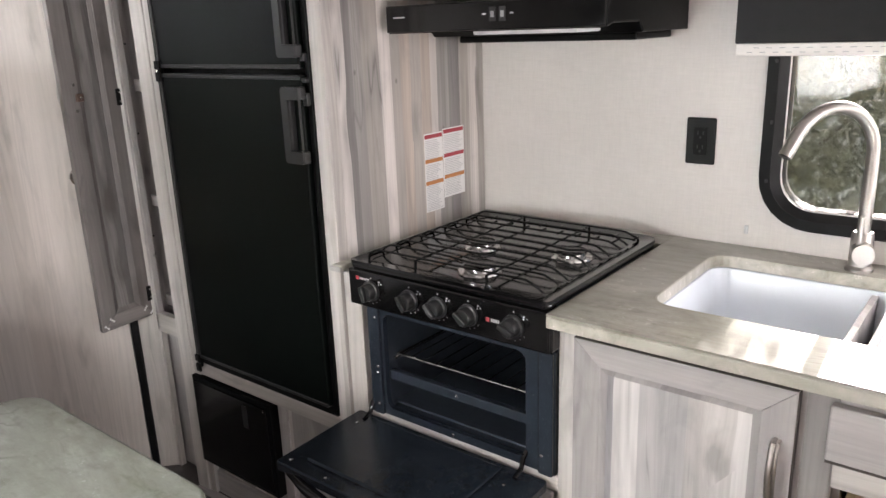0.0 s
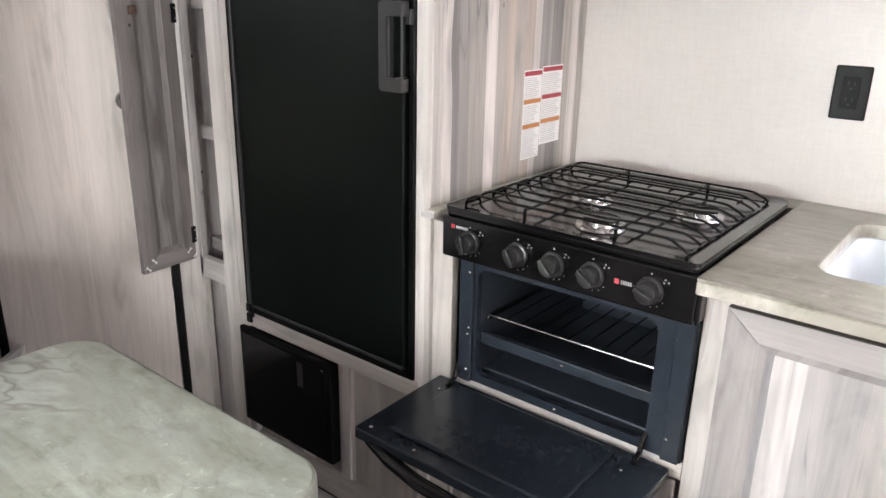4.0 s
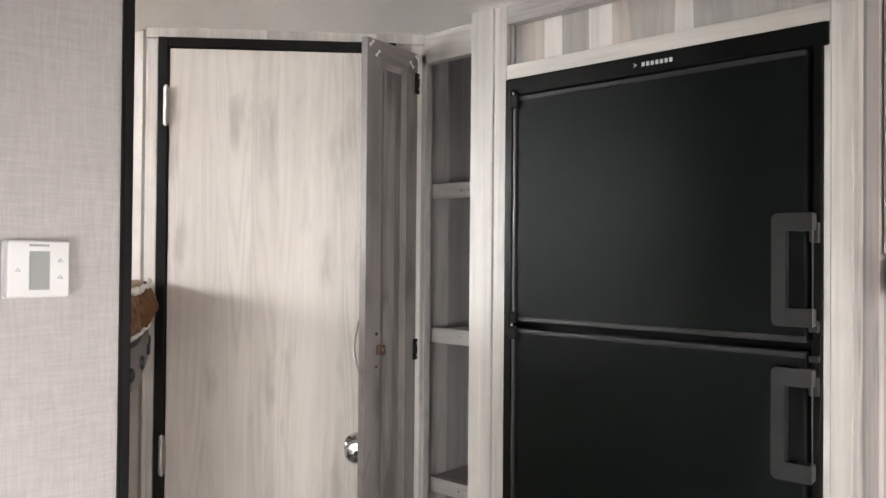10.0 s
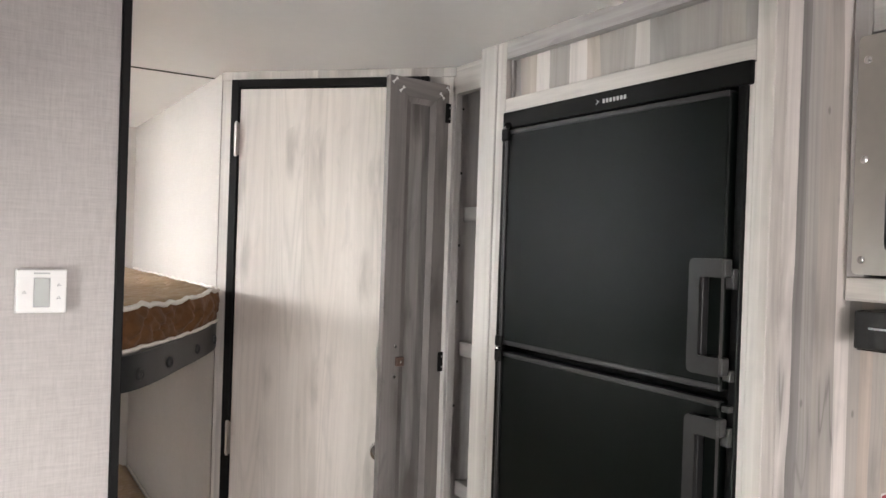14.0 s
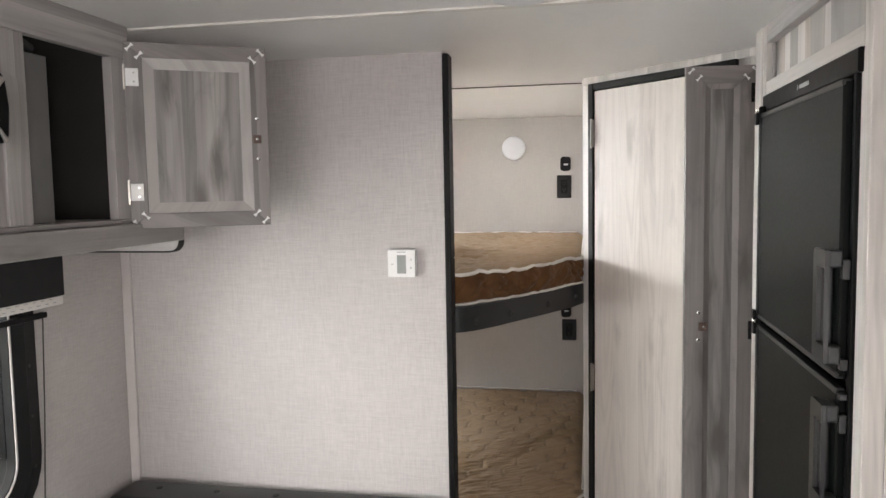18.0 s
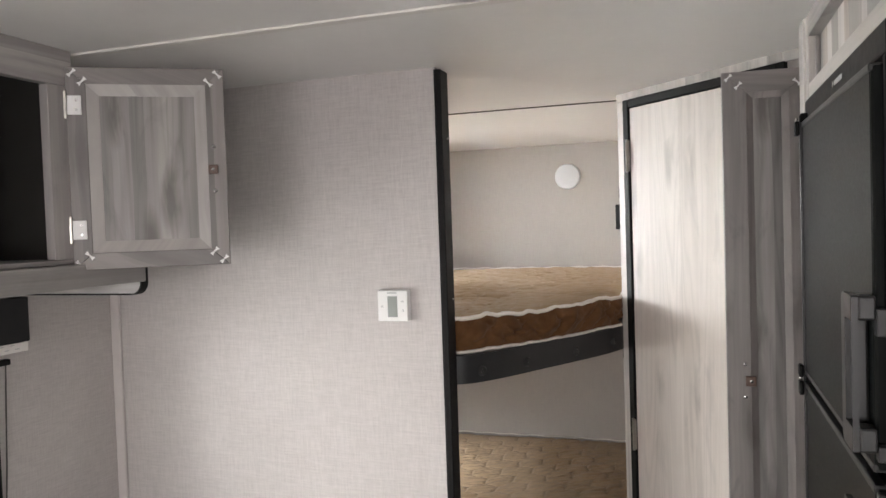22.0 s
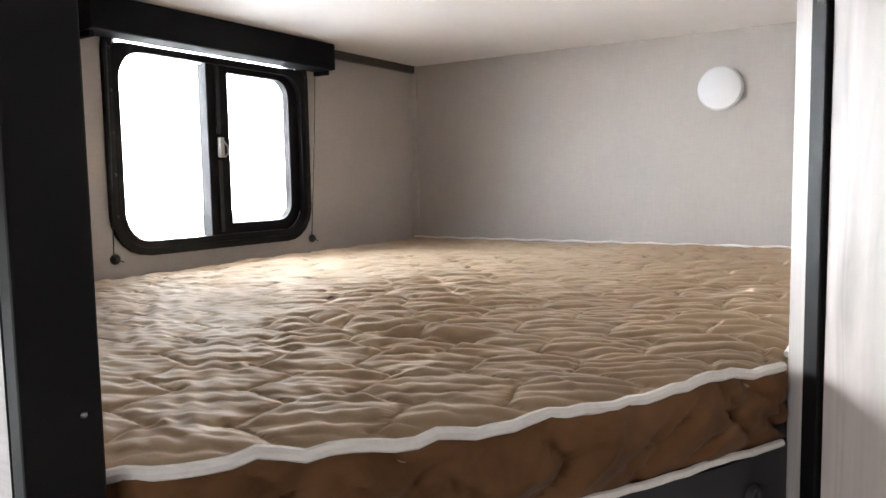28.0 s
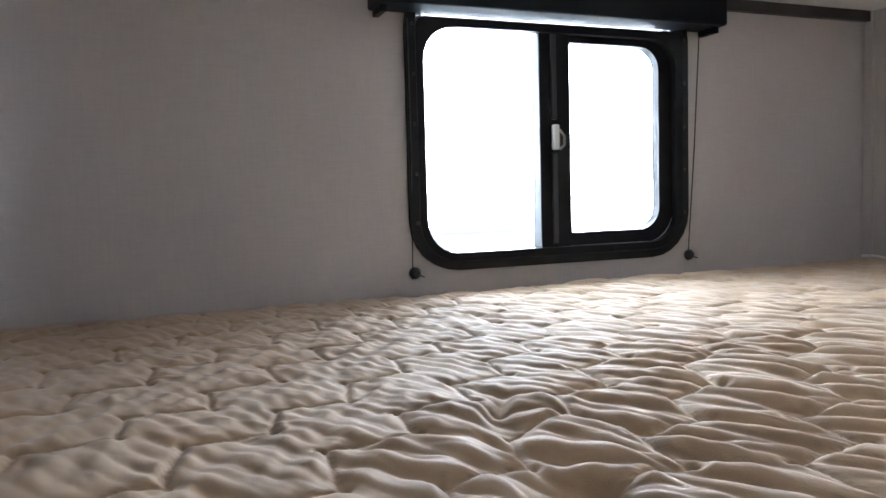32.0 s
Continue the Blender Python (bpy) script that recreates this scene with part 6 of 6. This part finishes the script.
def mattress(name, z0, z1, label, fold, nx, ny):
    mt = thing(name, (0.0, 2.9, z0), label, "mattress")
    x0, x1, y1 = XB + 0.006, 0.712, YB - 0.012
    xs = np.linspace(x0, x1, nx)
    fy = np.array([front_y(float(v)) for v in xs])
    s = np.linspace(0, 1, ny)
    X = np.repeat(xs[:, None], ny, 1)
    Y = fy[:, None] + (y1 - fy[:, None]) * s[None, :]
    D = np.minimum.reduce([Y - fy[:, None], y1 - Y, X - x0, x1 - X])
    Z = z1 - 0.015 + quilt_height(X, Y, 3)
    if fold:
        (ax, ay), (bx, by) = fold
        L = math.hypot(bx - ax, by - ay)
        ux, uy = (bx - ax) / L, (by - ay) / L
        t = ((X - ax) * ux + (Y - ay) * uy) / L
        q = (X - ax) * -uy + (Y - ay) * ux + 0.014 * np.sin(8 * t + 0.6) + 0.006 * np.sin(25 * t) + 0.004 * np.sin(90 * X + 40 * Y)
        on = np.exp(-((t - 0.48) / 0.4) ** 4) * (0.65 + 0.35 * np.sin(17 * t + 0.7))
        wd = 0.020 + 0.008 * np.sin(11 * t + 2)
        Z = Z - on * 0.015 * np.exp(-(q / wd) ** 2) + on * 0.009 * np.exp(-((q + 0.042) / 0.026) ** 2) + on * 0.006 * np.exp(-((q - 0.05) / 0.03) ** 2)
    Z = Z + 0.005 * (Y - 2.0) / 1.8
    Z = Z - 0.022 * np.exp(-D / 0.018)
    verts = np.stack([X, Y, Z], -1).reshape(-1, 3) - np.array([0.0, 2.9, z0])
    i, j = np.meshgrid(np.arange(nx - 1), np.arange(ny - 1), indexing="ij")
    a = i * ny + j
    faces = np.stack([a, a + ny, a + ny + 1, a + 1], -1).reshape(-1, 4)
    me = bpy.data.meshes.new("quilted_top")
    me.from_pydata(verts.tolist(), [], faces.tolist())
    me.polygons.foreach_set("use_smooth", [True] * len(me.polygons))
    me.materials.append(m_quilt)
    ob = new("quilted_top", me)
    ob.parent = mt
    ob["label"] = "tan quilted top panel with scalloped stitching"
    BASE[ob.name] = Vector((0.0, 2.9, z0))
    # gathered side band along the front and the cut corner
    path = [(x0, CUT[0][1])] + CUT
    P = []
    for (ax, ay), (bx, by) in zip(path, path[1:]):
        n = max(2, int(math.hypot(bx - ax, by - ay) / 0.008))
        P += [(ax + (bx - ax) * k / n, ay + (by - ay) * k / n) for k in range(n)]
    P.append(path[-1])
    P = np.array(P)
    T = np.gradient(P, axis=0)
    T /= np.linalg.norm(T, axis=1)[:, None]
    N = np.stack([T[:, 1], -T[:, 0]], 1)
    arc = np.concatenate([[0], np.cumsum(np.linalg.norm(np.diff(P, axis=0), axis=1))])
    lv = np.linspace(0, 1, 22)
    S, V = np.meshgrid(arc, lv, indexing="ij")
    r = np.random.RandomState(8)
    bulge = 0.010 * np.sin(np.pi * V) + 0.002
    for _ in range(110):
        c, lean, w, ht, v0 = r.uniform(0, arc[-1]), r.normal(0, 0.09), r.uniform(0.004, 0.013), r.uniform(-0.007, 0.006), r.uniform(0.1, 0.9)
        bulge = bulge + ht * np.exp(-((S - c - lean * V) / w) ** 2) * np.exp(-((V - v0) / 0.35) ** 2)
    for _ in range(70):
        c, lean, w, ht, v0 = r.uniform(0, arc[-1]), r.choice((-1, 1)) * r.uniform(0.05, 0.16), r.uniform(0.003, 0.007), r.uniform(0.007, 0.016), r.uniform(0.15, 0.85)
        bulge = bulge - ht * np.exp(-np.abs(S - c - lean * (V - v0)) / w) * np.exp(-((V - v0) / 0.3) ** 2)
    for _ in range(22):
        c, lean, w, ht, v0 = r.uniform(0, arc[-1]), r.choice((-1, 1)) * r.uniform(0.03, 0.12), r.uniform(0.012, 0.026), r.uniform(0.006, 0.012), r.uniform(0.2, 0.8)
        d = S - c - lean * (V - v0)
        bulge = bulge + ht * np.where(d > 0, np.exp(-d / (2.2 * w)), np.exp(d / (0.25 * w))) * np.exp(-((V - v0) / 0.45) ** 2)
    wav = 0.0040 * np.sin(arc * 23 + 2 * np.sin(arc * 7)) + 0.0026 * np.sin(arc * 61 + 3 * np.sin(arc * 11)) + 0.0012 * np.sin(arc * 140)
    zb, zt = z0 + 0.004 + 0.4 * wav, z1 - 0.010 + wav
    ZZ = zb[:, None] + (zt - zb)[:, None] * V
    XY = P[:, None, :] + N[:, None, :] * bulge[..., None]
    vv = np.concatenate([XY, ZZ[..., None]], -1).reshape(-1, 3) - np.array([0.0, 2.9, z0])
    i, j = np.meshgrid(np.arange(len(arc) - 1), np.arange(len(lv) - 1), indexing="ij")
    a = i * len(lv) + j
    me = bpy.data.meshes.new("side_band")
    me.from_pydata(vv.tolist(), [], np.stack([a, a + len(lv), a + len(lv) + 1, a + 1], -1).reshape(-1, 4).tolist())
    me.polygons.foreach_set("use_smooth", [True] * len(me.polygons))
    me.materials.append(m_quilt_side)
    ob = new("side_band", me)
    ob.parent = mt
    ob["label"] = "rust-brown gathered side band"
    BASE[ob.name] = Vector((0.0, 2.9, z0))
    for nm, zz, off, rad in (("top_piping", zt + 0.001, 0.005, 0.0052), ("bottom_piping", zb, 0.006, 0.0040)):
        line = [(float(p[0] + n_[0] * off), float(p[1] + n_[1] * off), float(z)) for p, n_, z in zip(P, N, zz)][::2]
        part(nm, tube(line, rad, 8), m_piping, mt, "cream corded piping", smooth=True)
    back = [(x0 + 0.03 * k, y1 - 0.004, z1 - 0.001 + 0.002 * math.sin(k * 1.7)) for k in range(44) if x0 + 0.03 * k < x1]
    part("top_piping", tube(back, 0.0032, 6), m_piping, mt, smooth=True)
    sidep = [(x1 - 0.002, 2.60 + 0.03 * k, z1 - 0.006 + 0.002 * math.sin(k * 2.1)) for k in range(40)]
    part("top_piping", tube(sidep, 0.0035, 6), m_piping, mt, smooth=True)
    part("core", prism([(x0, CUT[0][1] + 0.02), (0.33, CUT[0][1] + 0.02)] + [(a - 0.02, b + 0.02) for a, b in CUT[1:]] + [(0.70, y1), (x0, y1)], "z", z0, z1 - 0.04), m_quilt_side, mt)
    return mt


def bunk_board(name, z0, z1, label):
    b = thing(name, (0.0, 2.9, z0), label, "bunk")
    bend = [Vector((x, y, 0)) for x, y in ((0.30, 2.0265), (0.355, 2.0265), (0.412, 2.045))] + [Vector((x + 0.006, y - 0.003, 0)) for x, y in RAIL_CUT[1:]]
    bend.append(bend[-1] * 2 - bend[-2])
    path = [(XB + 0.004, 2.0265)]
    for p0, p1, p2, p3 in zip(bend, bend[1:], bend[2:], bend[3:]):
        for k in range(5):
            u = k / 5
            q = 0.5 * (2 * p1 + (p2 - p0) * u + (2 * p0 - 5 * p1 + 4 * p2 - p3) * u * u + (3 * p1 - p0 - 3 * p2 + p3) * u ** 3)
            path.append((q.x, q.y))
    path.append((bend[-2].x, bend[-2].y))
    deck = path + [(0.7165, 2.60), (0.7165, YB - 0.003), (XB + 0.004, YB - 0.003)]
    part("deck", prism([(x, y + 0.016) if i < 3 else (x - 0.012, y + 0.012) if i < len(path) else (x, y) for i, (x, y) in enumerate(deck)], "z", z1 - 0.03, z1), m_rail_x, b)
    rail = bmesh.new()
    rows = []
    for x, y in path:
        rows.append([rail.verts.new(p) for p in ((x, y, z0), (x, y, z1), (x - 0.004, y + 0.014, z1), (x - 0.004, y + 0.014, z0))])
    for a, c in zip(rows, rows[1:]):
        for k in range(4):
            rail.faces.new((a[k], a[(k + 1) % 4], c[(k + 1) % 4], c[k]))
    rail.faces.new(rows[0])
    rail.faces.new(rows[-1])
    part("front_rail", rail, m_vinyl, b, "charcoal padded front rail", smooth=True)
    for (x, y), (nx_, ny_) in zip(((0.432, 2.072), (0.508, 2.197), (0.614, 2.360), (0.690, 2.515)), ((0.84, -0.54), (0.86, -0.5), (0.88, -0.46), (0.93, -0.36))):
        near = []
        for (ax, ay), (bx, by) in zip(path[1:], path[2:]):
            e = Vector((bx - ax, by - ay, 0))
            t = min(1, max(0, ((x - ax) * e.x + (y - ay) * e.y) / e.length_squared))
            q = Vector((ax, ay, 0)) + e * t
            near.append(((q - Vector((x, y, 0))).length, q, Vector((e.y, -e.x, 0)).normalized()))
        q, d = min(near, key=lambda c: c[0])[1:]
        p = Vector((q.x, q.y, z1 - 0.040)) + d * 0.0005
        bt = part("button", lathe([(0.0115, -0.006), (0.0115, 0.002), (0.0095, 0.005), (0.006, 0.0055), (0.004, 0.003), (0, 0.003)], toward(p, d), 16), m_rubber, b, "black upholstery button", smooth=True)
        screw(p + d * 0.003, d, bt, m_handle_grey, 0.003)
    return b


bunk_board("upper_bunk", 1.232, 1.299, "upper bunk board with a charcoal front rail")
mattress("upper_mattress", 1.300, 1.392, "tan quilted upper bunk mattress with cream piping", ((0.56, 2.478), (-0.02, 2.532)), 640, 860)
lowb = bunk_board("lower_bunk", 0.392, 0.485, "lower bunk board with a charcoal front rail")
mattress("lower_mattress", 0.486, 0.600, "tan quilted lower bunk mattress with cream piping", None, 360, 480)
part("base_front", box(XB + 0.01, 0.40, 2.065, 2.08, 0.0, 0.3915), m_rail_x, lowb)
part("rear_support", box(XB + 0.01, 0.68, 3.78, 3.80, 0.0, 0.4545), m_rail_x, lowb)
part("side_support", box(0.655, 0.675, 2.66, 3.77, 0.0, 0.4545), m_rail_y, lowb)
ht = thing("storage_hatch", (0.66, 2.37, 0), "open wooden storage hatch below the lower bunk", "hatch")
HM = Matrix.Translation((0.60, 2.30, 0.002)) @ Matrix.Rotation(radians(38), 4, "Z")
panel_door(ht, HM, 0.19, 0.33, 0.04, 0.016, (m_drawer_face, m_rail_x, m_door_plank))

# cleats that carry the bunks
for z in (1.203, 0.39):
    c_ = thing("bunk_cleat", (0.0, YB, z), "wooden cleat under the bunk on the rear wall", "cleat")
    part("cleat", box(XB + 0.01, 0.68, YB - 0.02, YB - 0.001, z + 0.03, z + 0.064), m_rail_x, c_)

bl = thing("wall_light", (0.367, YB, 1.807), "round white bunk reading light", "wall light")
part("diffuser", lathe([(0.0585, 0), (0.0585, 0.006), (0.054, 0.014), (0.036, 0.021), (0.0, 0.024)], toward((0.367, YB, 1.807), (0, -1, 0)), 40), m_lamp_white, bl, smooth=True)
outlet("outlet", (0.613, YB, 1.614), (0, -1, 0), 0.07, 0.112, "dark bronze outlet on the bunk wall")
outlet("outlet", (0.635, YB, 0.902), (0, -1, 0), 0.07, 0.106, "dark bronze outlet above the lower bunk")
for z in (1.725, 1.0):
    us = thing("usb_socket", (0.62, YB, z), "small black charging socket on the bunk wall", "socket")
    part("plate", prism(rounded(0.595, 0.645, z - 0.035, z + 0.035, 0.016), "y", YB - 0.008, YB, 0.002), m_black_trim, us)
    part("port", box(0.612, 0.632, YB - 0.0092, YB - 0.0082, z - 0.007, z + 0.001), m_label_grey, us)

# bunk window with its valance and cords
# the lower window is never in view; added as the opening for its fill lamp
window_set("window_4", XB, 1, LWIN, 0.062, "assumed lower bunk window with a black frame, out of view", m_glass, None, 0.034)
wn = window_set("window_3", XB, 1, BWIN, 0.062, "bunk window with a black frame and sliding pane", m_glass, 3.007, 0.03)
mu = part("meeting_stile", box(XB - 0.028, XB + 0.006, 2.974, 3.040, BWIN[2] + 0.002, 1.865, 0.002), m_black_trim, wn)
part("track", box(XB + 0.0062, XB + 0.012, 2.998, 3.009, BWIN[2] + 0.01, 1.635, 0.001), m_handle_grey, mu, "grey sliding track")
part("track", box(XB + 0.0062, XB + 0.012, 2.998, 3.009, 1.70, 1.862, 0.001), m_handle_grey, mu)
part("sash_frame", ring(rounded(3.0405, 3.288, BWIN[2] + 0.003, 1.869, (0.003, 0.05, 0.05, 0.003)), rounded(3.046, 3.256, BWIN[2] + 0.028, 1.850, (0.003, 0.045, 0.045, 0.003)), "x", XB - 0.024, XB - 0.002), m_black_trim, wn, "black sash frame")
lt = part("latch", box(XB + 0.0125, XB + 0.024, 2.994, 3.008, 1.642, 1.69, 0.003), m_nickel, mu, "grey window latch")
part("latch_hook", tube([(XB + 0.02, 3.009, 1.68), (XB + 0.024, 3.017, 1.668), (XB + 0.024, 3.017, 1.652), (XB + 0.02, 3.009, 1.642)], 0.0025, 6), m_nickel, lt, smooth=True)
vb = thing("window_valance", (XB, 3.03, 1.9), "black box valance with a raised blind", "valance")
part("box", box(XB + 0.001, XB + 0.075, 2.640, 3.367, 1.885, ZC - 0.0005, 0.004), m_blind_navy, vb)
part("inner_trim", ring(rounded(BWIN[0] - 0.012, BWIN[1] + 0.012, BWIN[2] - 0.012, 1.8800, (0.072, 0.072, 0.02, 0.02)), rounded(BWIN[0] + 0.002, BWIN[1] - 0.002, BWIN[2] + 0.002, 1.864, 0.06), "x", XB - 0.006, XB + 0.0145), m_black_trim, wn, "black inner window trim")
for y in (2.652, 3.352):
    part("end_bracket", box(XB + 0.010, XB + 0.060, y - 0.006, y + 0.006, 1.872, 1.8845, 0.002), m_blind_navy, vb)
for y, yb in ((2.705, 2.713), (3.338, 3.328)):
    c = thing("blind_cord", (XB + 0.02, y, 1.42), "thin dark blind cord with a bead", "cord")
    part("cord", tube([(XB + 0.024, y, 1.872), (XB + 0.014, (y + yb) / 2, 1.64), (XB + 0.006, yb - 0.006, 1.41)], 0.0013, 6), m_cord, c)
    part("bead", lathe([(0.011, 0), (0.011, 0.005), (0.006, 0.012), (0, 0.013)], toward((XB + 0.0, yb, 1.421), (1, 0, 0)), 14), m_rubber, c, smooth=True)
    part("tail", tube([(XB + 0.009, yb, 1.42), (XB + 0.011, yb + 0.015, 1.414)], 0.0015, 5), m_cord, c)

# ---- the yard: a white trailer alongside, trees beyond the kitchen window ----
tr = thing("travel_trailer", (-2.6, 2.0, -0.8), "white travel trailer parked alongside", "trailer")
TXF = -2.3
part("body", box(TXF - 2.4, TXF - 0.02, -2.2, 6.4, -0.35, 3.1, 0.05), m_siding, tr)
bm = bmesh.new()
ys = (-2.2, 6.4)
prof = []
z = -0.35
while z < 3.05:
    prof += [(TXF, z), (TXF, z + 0.06), (TXF + 0.008, z + 0.072), (TXF + 0.008, z + 0.09), (TXF, z + 0.10)]
    z += 0.12
rows = [[bm.verts.new((x, y, zz)) for x, zz in prof] for y in ys]
for k in range(len(prof) - 1):
    bm.faces.new((rows[0][k], rows[0][k + 1], rows[1][k + 1], rows[1][k]))
part("corrugated_side", bm, m_siding, tr, "white corrugated side")
part("graphic", prism([(0.5, -0.14), (3.45, 0.75), (3.7, 0.98), (3.7, 1.18), (0.5, 1.18)], "x", TXF + 0.009, TXF + 0.012), m_graphic, tr, "grey sweeping stripe")
part("graphic", prism([(0.5, 0.80), (3.3, 0.88), (3.3, 0.91), (0.5, 0.84)], "x", TXF + 0.0122, TXF + 0.014), m_siding, tr, "thin white stripe")
part("graphic", prism([(2.6, 0.22), (3.2, 0.30), (3.5, 0.42), (3.1, 0.36), (2.6, 0.26)], "x", TXF + 0.009, TXF + 0.012), m_graphic_dark, tr, "dark stripe")
part("roof_trim", box(TXF - 0.03, TXF + 0.03, -2.2, 6.4, 3.06, 3.13, 0.01), m_brushed, tr)
for y in (1.6, 2.5):
    part("wheel", lathe([(0.0, -0.1), (0.33, -0.1), (0.36, -0.05), (0.36, 0.05), (0.33, 0.1), (0, 0.1)], toward((TXF - 0.2, y, -0.44), (1, 0, 0)), 28), m_rubber, tr, smooth=True)


def tree(x, y, h, r, seed, name="tree", label="leafy green tree beyond the yard", group="trees beyond the yard", leaf=1.0, count=2600):
    rr = random.Random(seed)
    t = thing(name, (x, y, -0.8), label, name, group)
    tr_ = tube([(x, y, -0.8), (x + 0.1, y, 0.2), (x, y + 0.1, h * 0.6)], [0.22 * leaf, 0.16 * leaf, 0.06 * leaf], 8)
    for k in range(5):
        w = rr.uniform(0, 6.28)
        tube([(x, y, h * (0.2 + 0.08 * k)), (x + r * 0.6 * math.cos(w), y + r * 0.6 * math.sin(w), h * (0.45 + 0.08 * k))], [0.06 * leaf, 0.02 * leaf], 5, tr_)
    part("trunk", tr_, m_bark, t)
    vs, fs = [], []
    for k in range(count):
        while True:
            p = Vector((rr.uniform(-1, 1), rr.uniform(-1, 1), rr.uniform(-1, 1)))
            if p.length < 1 and p.length > 0.3 * rr.random():
                break
        p = Vector((x + p.x * r, y + p.y * r, h * 0.42 + p.z * h * 0.62))
        if p.z < -0.6:
            continue
        a = Vector((rr.gauss(0, 1), rr.gauss(0, 1), rr.gauss(0, 1))).normalized()
        b = a.orthogonal().normalized()
        s_ = rr.uniform(0.06, 0.16) * leaf
        i = len(vs)
        vs += [tuple(p - a * s_), tuple(p + b * s_ * 0.5), tuple(p + a * s_), tuple(p - b * s_ * 0.5)]
        fs.append((i, i + 1, i + 2, i + 3))
    me = bpy.data.meshes.new("crown")
    me.from_pydata([tuple(Vector(v) - Vector((x, y, -0.8))) for v in vs], [], fs)
    me.materials.append(m_leaf)
    ob = new("crown", me)
    ob.parent = t
    return t


for k, (x, y) in enumerate(((20.5, 0.5), (22.2, 5.2), (21.8, 10.6), (24.8, -5.6), (26.5, 16.5))):
    tree(x, y, 4.6 + 0.75 * (k % 3), 2.6 + 0.25 * (k % 2), 11 + k)

# added shrub: its leaves break the sunbeam into dapples on the worktop
tree(3.25, 0.98, 2.0, 0.75, 5, "shrub", "leafy green shrub added outside the kitchen window to dapple the sun", "", 0.26, 10000)

# ---- floor tiles, last ----
TW, TL = 0.2985, 0.6085
tm = bmesh.new()
box(-TW / 2 + 0.0015, TW / 2 - 0.0015, -TL / 2 + 0.0015, TL / 2 - 0.0015, -0.0014, 0.0, 0.0004, tm, seg=1)
tile_me = bpy.data.meshes.new("tile")
tm.to_mesh(tile_me)
tm.free()
tile_me.materials.append(m_tile)
for i in range(-4, 2):
    for j in range(-9, 6):
        cx, cy = 0.945 + (i + 0.5) * 0.30, 1.30 + 0.305 + (j - 1) * 0.61 + (-i % 3) * 0.405
        if YF + 0.4 < cy < 2.6:
            tile = new("tile", tile_me)
            tile.parent = floor
            tile.location = (cx, cy, 0)
